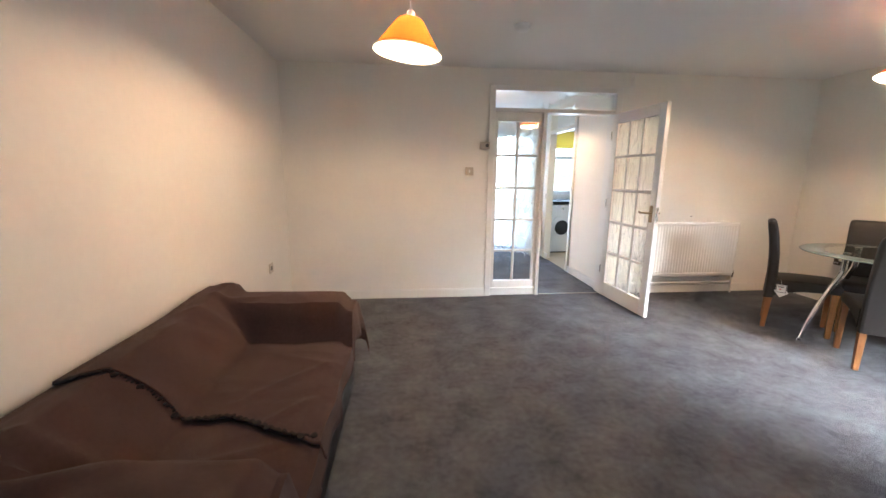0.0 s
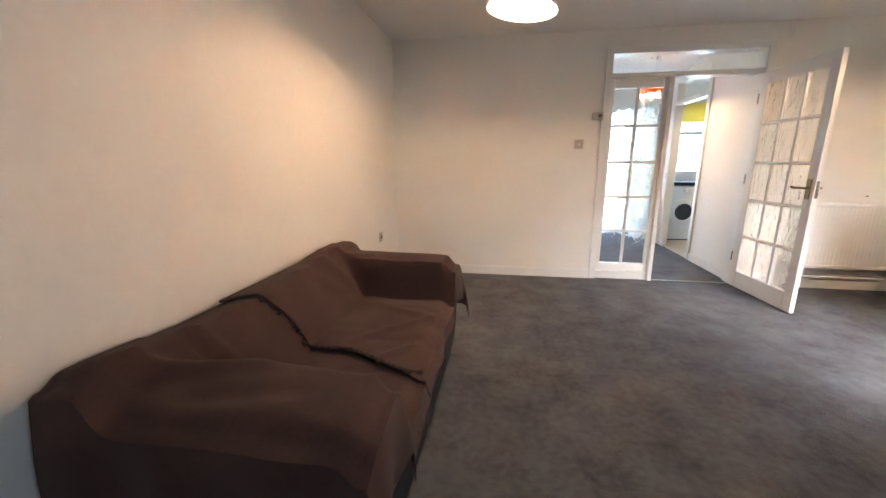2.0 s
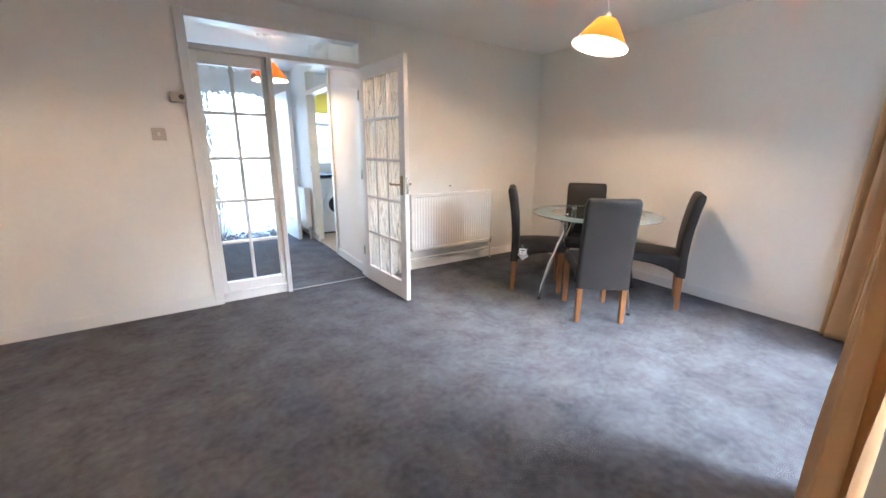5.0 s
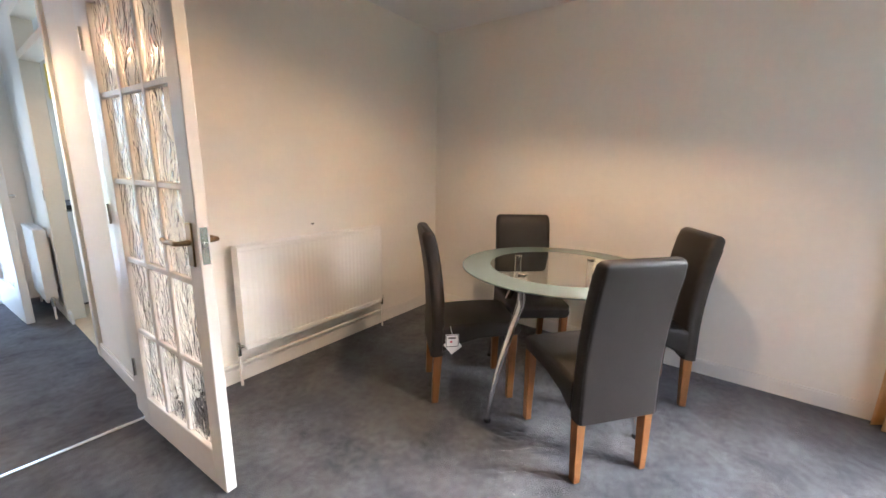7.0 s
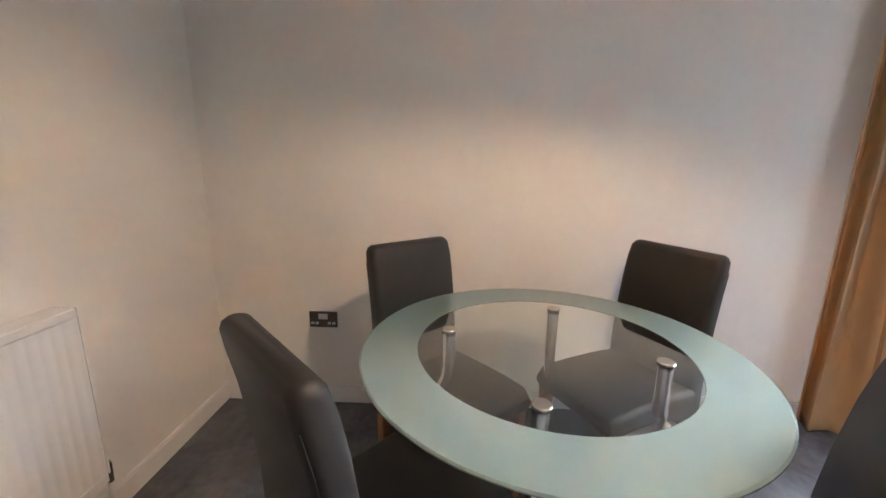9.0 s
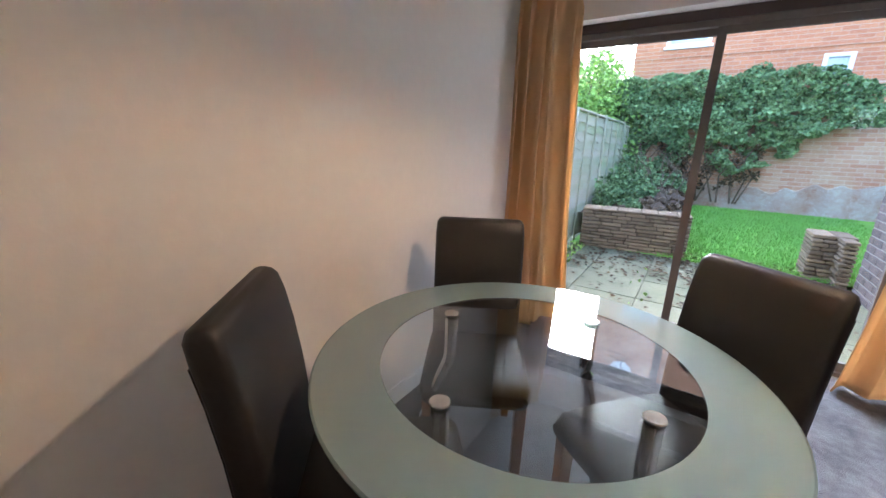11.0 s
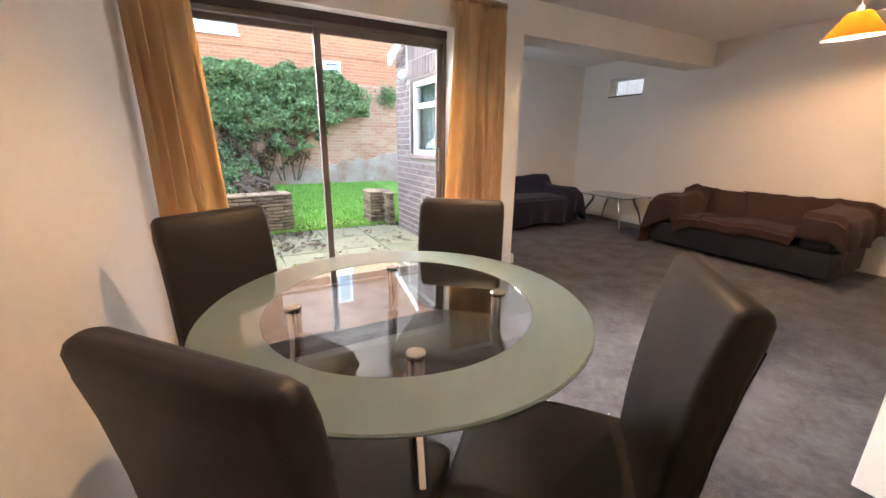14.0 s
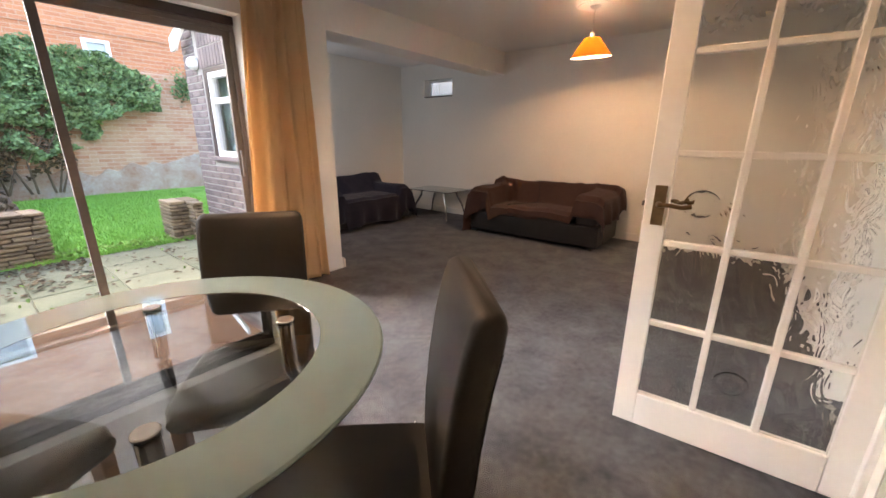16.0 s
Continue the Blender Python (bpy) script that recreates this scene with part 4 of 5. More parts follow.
# extension window, seen from the patio
ew = thing("window_3", pose(0, 0, 0), "white plastic window in a brown surround", "window", kind="structure")
XW = 1.6
Y0, Y1 = -1.5, -0.3
part("surround", boxes((XW - 0.1, XW + 0.016, Y0, Y0 + 0.08, 1.03, 1.97), (XW - 0.1, XW + 0.016, Y1 - 0.04, Y1, 1.03, 1.97), (XW - 0.1, XW + 0.016, Y0 + 0.08, Y1 - 0.04, 1.93, 1.97)), BROWN_PVC, ew, "dark brown surround")
Y0, Y1, YM = Y0 + 0.08, Y1 - 0.04, -0.62
part("window_frame", boxes((XW - 0.06, XW + 0.01, Y0, Y0 + 0.06, 1.03, 1.93), (XW - 0.06, XW + 0.01, Y1 - 0.06, Y1, 1.03, 1.93), (XW - 0.06, XW + 0.01, YM - 0.035, YM + 0.035, 1.09, 1.87), (XW - 0.06, XW + 0.01, Y0 + 0.06, Y1 - 0.06, 1.87, 1.93), (XW - 0.06, XW + 0.01, Y0 + 0.06, Y1 - 0.06, 1.03, 1.09), (XW - 0.06, XW + 0.01, Y0 + 0.06, YM - 0.035, 1.6, 1.66), bevel=0.004), PVC, ew)
for ya, yb, z0, z1 in ((Y0 + 0.06, YM - 0.035, 1.09, 1.6), (Y0 + 0.06, YM - 0.035, 1.66, 1.87), (YM + 0.035, Y1 - 0.06, 1.09, 1.87)):
    pn = part("pane", boxes((XW - 0.035, XW - 0.03, ya, yb, z0, z1)), WINDOW_GLASS, ew)
    pn.visible_shadow = False
part("window_sill", boxes((XW + 0.01, XW + 0.06, -1.55, -0.25, 0.985, 1.03), bevel=0.006), GREY_BRICK, ew, "grey tiled sill")
# wavy sheet added behind the glass to paint in its sky reflection
pane_sheet = bmesh.new()
nv = [[pane_sheet.verts.new((XW - 0.12 + 0.012 * math.sin(k * 0.9) + 0.006 * math.sin(k * 2.3), Y0 + (Y1 - Y0) * k / 70, z)) for z in (1.04, 1.92)] for k in range(71)]
for a, b in zip(nv, nv[1:]):
    pane_sheet.faces.new((a[0], b[0], b[1], a[1]))
solid("reflection_sheet", pane_sheet, SKY_SHEET, "pale sheet added behind the extension window as its sky reflection", "curtain").modifiers.new("thick", "SOLIDIFY").thickness = 0.002

# ---- hall and kitchen ----
kf = thing("door_frame_kitchen", pose(0, 0, 0), "cream painted kitchen door frame with a top light", "door frame", kind="structure")
part("jamb", boxes((1.86, 1.97, 5.0, 5.07, 0, 2.3), bevel=0.004), CREAM, kf)
part("jamb", boxes((1.86, 1.97, 5.95, 6.02, 0, 2.3), bevel=0.004), CREAM, kf)
part("head", boxes((1.86, 1.97, 5.07, 5.95, 2.26, 2.3)), CREAM, kf)
part("transom_bar", boxes((1.862, 1.968, 5.07, 5.95, 1.98, 2.03)), CREAM, kf)
part("strike_plate", boxes((1.858, 1.86, 5.97, 5.99, 0.98, 1.06)), BRONZE, kf)
fd = thing("door_3", pose(1.605, 6.94, 0.01) @ pose(0, 0, 0, 0, 0, -86), "open white front door with a tall glass panel", "door", kind="structure")
part("stile", boxes((0, 0.14, -0.025, 0.025, 0, 2.02), bevel=0.004), PVC, fd)
part("stile", boxes((0.72, 0.86, -0.025, 0.025, 0, 2.02), bevel=0.004), PVC, fd)
part("rail", boxes((0.14, 0.72, -0.025, 0.025, 0, 0.25)), PVC, fd)
part("rail", boxes((0.14, 0.72, -0.025, 0.025, 1.85, 2.02)), PVC, fd)
part("pane", boxes((0.14, 0.72, -0.008, 0.008, 0.25, 1.85)), OBSCURE, fd).visible_shadow = False
part("handle", tube([(0.79, 0.025, 1.0), (0.79, 0.06, 1.0), (0.68, 0.065, 1.0)], 0.01, 10), STEEL, fd)
ff = thing("door_frame_front", pose(0, 0, 0), "white plastic front door frame", "door frame", kind="structure")
part("jamb", boxes((0.72, 0.78, 6.96, 7.06, 0, 2.08)), PVC, ff)
part("jamb", boxes((1.57, 1.62, 6.96, 7.06, 0, 2.08)), PVC, ff)
part("head", boxes((0.78, 1.57, 6.96, 7.06, 2.03, 2.08)), PVC, ff)
part("sill", boxes((0.72, 1.62, 6.93, 7.2, -0.02, 0.03), bevel=0.005), PVC, ff)
kw = thing("window_4", pose(0, 0, 0), "white kitchen window above the worktop", "window", kind="structure")
part("window_frame", boxes((2.15, 2.21, 7.0, 7.07, 1.0, 2.12), (3.99, 4.05, 7.0, 7.07, 1.0, 2.12), (2.21, 3.99, 7.0, 7.07, 2.06, 2.12), (2.21, 3.99, 7.0, 7.07, 1.0, 1.06), (2.21, 3.99, 7.0, 7.07, 1.65, 1.7), (2.95, 3.0, 7.0, 7.07, 1.06, 1.65)), PVC, kw)
part("pane", boxes((2.21, 3.99, 7.03, 7.035, 1.06, 2.06)), CLEAR, kw).visible_shadow = False
solid("roller_blind", boxes((2.14, 4.06, 6.92, 6.935, 1.84, 2.14)), YELLOW, "yellow blind at the kitchen window", "blind")
wm = thing("washing_machine", pose(2.3, 6.62, 0.004), "white front-loading washing machine below the worktop", "washing machine")
part("cabinet", boxes((-0.3, 0.3, -0.28, 0.3, 0.015, 0.85), bevel=0.012, seg=2), PVC, wm)
part("plinth", boxes((-0.29, 0.29, -0.27, 0.28, 0.0, 0.015)), RUBBER, wm)
ring = lathe([(0.13, 0.0), (0.2, 0.0), (0.2, 0.025), (0.13, 0.035)], 40, True)
bmesh.ops.transform(ring, matrix=pose(0, -0.281, 0.45, 90), verts=ring.verts)
port = part("door", ring, PVC, wm)
dg = lathe([(0, 0.03), (0.08, 0.026), (0.13, 0.01), (0.13, 0.0), (0, 0.0)], 40)
bmesh.ops.transform(dg, matrix=pose(0, -0.281, 0.45, 90), verts=dg.verts)
part("door_glass", dg, DARK_GLASS, port, "dark round door glass")
part("control_panel", boxes((-0.29, 0.29, -0.286, -0.279, 0.73, 0.83)), PVC, wm)
part("dial", tube([(0.0, -0.286, 0.78), (0.0, -0.31, 0.78)], 0.025, 20), STEEL, wm)
solid("worktop", boxes((2.02, 4.19, 6.3, 6.94, 0.87, 0.91), bevel=0.004), RUBBER, "dark kitchen worktop over the cabinets", "worktop")
for kx in (2.62, 3.24):
    cu = thing("kitchen_cabinet", pose(kx, 6.64, 0.004), "white kitchen base cabinet", "cabinet", "kitchen cabinets")
    part("body", boxes((0, 0.6, -0.27, 0.3, 0.1, 0.863)), PVC, cu)
    part("door", boxes((0.004, 0.596, -0.29, -0.272, 0.11, 0.855), bevel=0.003), PVC, cu)
    part("plinth", boxes((0, 0.6, -0.23, 0.28, 0.0, 0.1)), RUBBER, cu)
# ---- garden ----
G = -0.1
ground = bmesh.new()
box(ground, -300, 300, -300, EXT - 0.22, G - 0.3, G - 0.04)
box(ground, -300, 300, 7.2, 300, G - 0.3, G - 0.04)
box(ground, 4.4, 300, EXT - 0.22, 7.2, G - 0.3, G - 0.04)
box(ground, -300, W - 0.2, EXT - 0.22, 7.2, G - 0.3, G - 0.04)
box(ground, 1.6, 4.4, EXT - 0.22, 0.14, G - 0.3, G - 0.04)
structure("ground", ground, EARTH, "earth and verge reaching to the horizon")

# lawn rises gently to the old wall
lawn = bmesh.new()
lv = [[lawn.verts.new((x, y, z)) for x in (0.0, 1.5, 3.1, 4.55)] for y, z in ((-2.35, G + 0.004), (-3.5, G + 0.05), (-5.0, G + 0.14), (-6.5, G + 0.24))]
for r0, r1 in zip(lv, lv[1:]):
    for k in range(3):
        lawn.faces.new((r0[k], r1[k], r1[k + 1], r0[k + 1]))
structure("lawn", lawn, TURF, "short green lawn behind the planters")


def lawn_z(y):
    pts = ((-2.35, G + 0.004), (-3.5, G + 0.05), (-5.0, G + 0.14), (-6.5, G + 0.24))
    for (ya, za), (yb, zb) in zip(pts, pts[1:]):
        if y >= yb:
            return za + (zb - za) * (ya - y) / (ya - yb)
    return pts[-1][1]


rng = random.Random(11)
verts, faces = [], []
for i in range(16000):
    x, y = rng.uniform(0.6, 3.4), -2.3 - 4.15 * rng.random() ** 1.3
    z, a, h = lawn_z(y), rng.uniform(0, 6.28), rng.uniform(0.025, 0.06)
    dx, dy = math.cos(a) * 0.006, math.sin(a) * 0.006
    k = len(verts)
    verts += [(x - dx, y - dy, z), (x + dx, y + dy, z), (x + rng.uniform(-0.02, 0.02), y + rng.uniform(-0.02, 0.02), z + h)]
    faces.append((k, k + 1, k + 2))
me = bpy.data.meshes.new("grass")
me.from_pydata(verts, [], faces)
me.materials.append(GRASS)
tagged(new("grass", me), "bright green mown grass blades", "grass", kind="stuff")


def leaf_cloud(name, points, size, material, label, category, seed, flat=0.0):
    """Many small folded leaves around the given points."""
    r = random.Random(seed)
    vs, fs = [], []
    for p in points:
        s = size * r.uniform(0.6, 1.4)
        q = Euler((r.uniform(-1, 1) * (0.3 if flat else 1.3), r.uniform(-1, 1) * (0.3 if flat else 1.3), r.uniform(0, 6.28))).to_matrix()
        k = len(vs)
        for lv_ in ((0, -0.5, 0), (0.42, -0.1, 0.1), (0.3, 0.35, 0.06), (0, 0.6, -0.06), (-0.3, 0.35, 0.06), (-0.42, -0.1, 0.1)):
            vs.append(tuple(Vector(p) + q @ (Vector(lv_) * s)))
        fs += [(k, k + 1, k + 2, k + 3), (k, k + 3, k + 4, k + 5)]
    me_ = bpy.data.meshes.new(name)
    me_.from_pydata(vs, [], fs)
    me_.materials.append(material)
    return tagged(new(name, me_), label, category, kind="stuff")


# far wall and neighbouring house
structure("garden_wall", boxes((-2.0, 4.75, -6.72, -6.5, G, 2.5), bevel=0.01), OLD_BRICK, "old mottled brick garden wall under ivy")
patch = bmesh.new()
prow = []
for i in range(120):
    x = -2.0 + 6.6 * i / 119
    top = 0.62 + 0.22 * noise.noise(Vector((x * 1.3, 2, 0))) + 0.1 * noise.noise(Vector((x * 5, 7, 0))) + 0.25 * smooth_step(1.2, 0.0, x)
    prow.append([patch.verts.new((x, y, z)) for y, z in ((-6.487, G), (-6.487, top - 0.01), (-6.499, top))])
for r0, r1 in zip(prow, prow[1:]):
    for k in range(2):
        patch.faces.new((r0[k], r0[k + 1], r1[k + 1], r1[k]))
bmesh.ops.recalc_face_normals(patch, faces=patch.faces)
structure("wall_render", patch, RENDER, "patchy flaking pale render low on the wall")
house = thing("neighbour_house", pose(0, -6.75, 0), "red brick neighbouring house behind the garden wall", "house")
part("wall", boxes((-4.0, 1.18, -0.3, 0.0, G, 7.0), (1.6, 3.36, -0.3, 0.0, G, 7.0), (4.16, 4.75, -0.3, 0.0, G, 7.0), (1.18, 1.6, -0.3, 0.0, G, 2.56), (1.18, 1.6, -0.3, 0.0, 3.02, 3.82), (1.18, 1.6, -0.3, 0.0, 4.8, 7.0), (3.36, 4.16, -0.3, 0.0, G, 3.36), (3.36, 4.16, -0.3, 0.0, 4.4, 7.0), (-4, 4.75, -8, -0.3, G, 7.0)), FAR_BRICK, house)
part("brick_band", boxes((-4.0, 4.76, 0.0, 0.02, 3.14, 3.19)), FAR_BRICK, house)
rf = bmesh.new()
rv = [rf.verts.new(v) for v in ((-4.2, 0.3, 7.0), (5.0, 0.3, 7.0), (5.0, -8.2, 7.0), (-4.2, -8.2, 7.0), (-4.2, -4, 9.6), (5.0, -4, 9.6))]
for q in ((0, 1, 5, 4), (2, 3, 4, 5), (0, 4, 3), (1, 2, 5), (0, 3, 2, 1)):
    rf.faces.new([rv[k] for k in q])
part("roof", rf, ROOF, house)
for x0, x1, z0, z1 in ((1.18, 1.6, 2.56, 3.02), (1.18, 1.6, 3.82, 4.8), (3.36, 4.16, 3.36, 4.4)):
    wd = part("window", boxes((x0, x0 + 0.07, -0.1, 0.02, z0, z1), (x1 - 0.07, x1, -0.1, 0.02, z0, z1), (x0 + 0.07, x1 - 0.07, -0.1, 0.02, z0, z0 + 0.06), (x0 + 0.07, x1 - 0.07, -0.1, 0.02, z1 - 0.06, z1)), PVC, house, "white plastic window")
    part("pane", boxes((x0 + 0.07, x1 - 0.07, -0.06, -0.05, z0 + 0.06, z1 - 0.06)), PALE_PANE, wd)
    part("sill", boxes((x0 - 0.04, x1 + 0.04, 0.0, 0.05, z0 - 0.05, z0)), PVC, wd)

dish = thing("satellite_dish", pose(3.95, -6.75, 5.7), "small white satellite dish on the brick house", "satellite dish")
bowl = lathe([(0.0, 0.0), (0.1, 0.012), (0.19, 0.042), (0.24, 0.07), (0.243, 0.072), (0.19, 0.05), (0.1, 0.02), (0.0, 0.008)], 32)
bmesh.ops.transform(bowl, matrix=pose(0, 0.2, 0, -80), verts=bowl.verts)
part("bowl", bowl, PVC, dish)
part("bracket", tube([(0, 0.0, -0.12), (0, 0.12, -0.12), (0, 0.2, -0.02)], 0.016, 8), ALU, dish)
part("arm", tube([(0, 0.2, -0.2), (0, 0.48, -0.14)], 0.009, 8), ALU, dish)
part("receiver", tube([(0, 0.46, -0.14), (0, 0.5, -0.07)], 0.022, 10), PVC, dish)

# ivy: a rough hedge-like mass with an uneven edge
pts = []
r = random.Random(21)
while len(pts) < 36000:
    x, z = r.uniform(0.7, 5.0), r.uniform(0.2, 2.95)
    top = 2.72 + 0.16 * noise.noise(Vector((x * 2.2, 0, 1))) - 0.55 * max(0, 1.6 - x) ** 1.5
    low = 0.95 + 0.35 * noise.noise(Vector((x * 1.7, 4, 0))) + 0.9 * smooth_step(2.2, 0.9, x) - 0.75 * smooth_step(3.4, 4.2, x)
    if not low < z < top:
        continue
    if noise.noise(Vector((x * 3.1, z * 3.1, 13))) < -0.12 - 0.5 * smooth_step(1.25, 1.9, z):
        continue
    bulge = 0.16 + 0.3 * smooth_step(0.9, 2.0, z) + 0.3 * noise.noise(Vector((x * 3.0, z * 3.4, 5))) + 0.16 * noise.noise(Vector((x * 8, z * 8, 3)))
    if noise.noise(Vector((x * 4, z * 4, 9))) < -0.32 and z < 2.0:
        continue
    pts.append((x, -6.48 + bulge * (r.random() ** 0.45), z))
leaf_cloud("ivy", pts, 0.052, IVY, "dense dark green ivy over the wall", "ivy", 5)
sprig = [(0.08 + r.gauss(0, 0.13), -6.44 + 0.12 * r.random(), 2.27 + r.gauss(0, 0.14)) for _ in range(420)]
leaf_cloud("ivy", sprig, 0.055, IVY, "small sprig of green ivy on the wall", "ivy", 41)
for k in range(16):
    x = r.uniform(2.4, 4.5)
    path = [(x, -6.4, 0.25), (x + r.uniform(-0.2, 0.2), -6.3, 0.8), (x + r.uniform(-0.4, 0.4), -6.3, 1.4), (x + r.uniform(-0.5, 0.5), -6.35, 2.0)]
    solid("ivy_stem", tube(path, [0.02, 0.016, 0.012, 0.008], 6), BARK, "bare twisting ivy stem", "stem", "ivy stems")


def stone_stack(name, m, length, height, depth, label, seed):
    """A dry-laid planter wall; x along it, its face at y = 0 looking +y."""
    r_ = random.Random(seed)
    t = thing(name, m, label, "planter")
    part("core", boxes((0.02, length - 0.02, -depth + 0.02, -0.03, 0, height - 0.03)), SOIL, t)
    z = 0.0
    while z < height - 0.02:
        h = r_.uniform(0.04, 0.055)
        x = -r_.uniform(0, 0.06)
        while x < length - 0.03:
            w_ = r_.uniform(0.16, 0.34)
            x1 = min(x + w_, length + 0.01)
            pr = r_.uniform(0.0, 0.025)
            part("stone", boxes((max(x, -0.005), x1 - 0.009, -depth, pr, z, z + h - 0.011), bevel=0.008), STONE, t)
            x = x1
        z += h
    return t


stone_stack("stone_planter", pose(4.4, -2.3, G, 0, 0, 180) @ pose(0, 0, 0, 0, 0, 7) @ Matrix.Diagonal((1, -1, 1, 1)) @ pose(0, 0, 0), 1.33, 0.55, 0.35, "low raised planter of stacked brown stone", 1)
stone_stack("stone_planter", pose(1.57, -2.42, G), 0.36, 0.52, 0.4, "short stacked stone planter beside the extension", 2)
stone_stack("stone_planter", pose(1.7, -2.42, G, 0, 0, -90) @ Matrix.Diagonal((-1, 1, 1, 1)), 0.24, 0.5, 0.1, "stacked stone edging along the extension wall", 3)
bed = bmesh.new()
bv = []
for i in range(22):
    row = []
    for j in range(32):
        x, y = 3.1 + 1.45 * i / 21, -2.62 - 3.85 * j / 31
        z = 0.33 + 0.26 * smooth_step(-3.0, -6.3, y) * smooth_step(3.05, 3.7, x) + 0.09 * noise.noise(Vector((x * 4, y * 4, 2))) + 0.05 * noise.noise(Vector((x * 11, y * 11, 7)))
        row.append(bed.verts.new((x, y, z if 0 < i else G)))
    bv.append(row)
for r0, r1 in zip(bv, bv[1:]):
    for j in range(31):
        bed.faces.new((r0[j], r1[j], r1[j + 1], r0[j + 1]))
bmesh.ops.recalc_face_normals(bed, faces=bed.faces)
structure("soil_bed", bed, SOIL, "rough soil of the raised bed")
rub = bmesh.new()
for k in range(60):
    x, y = r.uniform(3.2, 4.4), r.uniform(-6.2, -3.0)
    z = 0.35 + 0.26 * smooth_step(-3.0, -6.3, y) * smooth_step(3.05, 3.7, x)
    bmesh.ops.create_icosphere(rub, subdivisions=1, radius=r.uniform(0.02, 0.07), matrix=pose(x, y, z, r.uniform(0, 90), r.uniform(0, 90), 0) @ Matrix.Diagonal((1.3, 1, 0.6, 1)))
solid("rubble", rub, STONE, "broken stone rubble on the raised bed", "rubble", kind="stuff")

def bed_z(x, y):
    return 0.35 + 0.26 * smooth_step(-3.0, -6.3, y) * smooth_step(3.05, 3.7, x)


creep = []
while len(creep) < 5200:
    x, y = r.uniform(3.25, 4.5), r.uniform(-6.4, -3.2)
    dense = noise.noise(Vector((x * 3, y * 3, 20))) + 0.9 * smooth_step(3.4, 4.4, x) + 0.5 * smooth_step(-4.5, -6.2, y)
    if dense > 0.55 + 0.3 * r.random():
        creep.append((x, y, bed_z(x, y) + 0.55 * r.random() ** 1.6 * smooth_step(0.5, 1.4, dense) + 0.02))
leaf_cloud("bed_ivy", creep, 0.06, IVY, "trailing ivy spreading over the raised bed", "ivy", 15)
litter = [(x, -6.46 + 0.28 * r.random(), r.uniform(0.5, 1.45)) for x in (r.uniform(2.15, 4.45) for _ in range(4200))]
litter += [(x, y, bed_z(x, y) + 0.03 * r.random()) for x, y in ((r.uniform(3.2, 4.45), r.uniform(-6.3, -2.8)) for _ in range(1600))]
leaf_cloud("dead_growth", [p for p in litter if noise.noise(Vector((p[0] * 3.3, p[1] * 2, p[2] * 3.3))) > -0.12 and p[2] > 0.6 - 0.5 * smooth_step(2.6, 3.3, p[0])], 0.045, DEAD, "dry brown leaves and twigs under the ivy", "dead growth", 16)
for k in range(14):
    x, y = r.uniform(3.3, 4.4), r.uniform(-6.2, -4.0)
    z = bed_z(x, y)
    solid("twig", tube([(x, y, z - 0.02), (x + r.uniform(-0.2, 0.2), y - 0.1, z + 0.3), (x + r.uniform(-0.5, 0.5), y - 0.2, z + r.uniform(0.5, 0.9))], [0.014, 0.01, 0.005], 6), BARK, "bare pale twig rising from the raised bed", "twig", "bed twigs")

# paving
slab_mesh = finish(boxes((-0.3, 0.3, -0.3, 0.3, 0, 0.04), bevel=0.005), "slab", SLAB)
paving = structure("pavement", boxes((1.62, 4.56, -2.42, 0.1, G - 0.05, G - 0.008)), SLAB, "mossy bedding under the paving")
for i in range(5):
    for j in range(4):
        s_ = new("slab", slab_mesh)
        s_.parent = paving
        s_.matrix_basis = pose(1.9 + i * 0.605, -0.22 - j * 0.605, G - 0.036 + rng.uniform(-0.003, 0.003), 0, 0, rng.choice((0, 90, 180)) + rng.uniform(-0.4, 0.4))
leaf_cloud("fallen_leaves", [(rng.uniform(1.7, 4.4), -0.2 - 2.1 * rng.random() ** 0.7, G + 0.018) for _ in range(240)] + [(rng.uniform(2.9, 4.45), -2.28 + 1.1 * rng.random() ** 1.8, G + 0.018) for _ in range(360)], 0.045, DEAD, "dark fallen leaves scattered on the paving", "leaves", 8, flat=1.0)
weeds = [(1.75 + rng.gauss(0, 0.08) + 0.605 * rng.choice((0, 1, 2, 3)) - 0.15, -0.2 - 2.2 * rng.random(), G + 0.03 + 0.05 * rng.random()) for _ in range(40)]
weeds += [(rng.uniform(2.0, 3.1), -2.36 + rng.gauss(0, 0.05), G + 0.05 + 0.06 * rng.random()) for _ in range(200)]
weeds += [(4.4 + rng.gauss(0, 0.07), -0.2 - 2.1 * rng.random(), G + 0.02 + 0.04 * rng.random()) for _ in range(220)]
leaf_cloud("weeds", weeds, 0.035, BUSH, "small green weeds between the slabs", "weeds", 9)

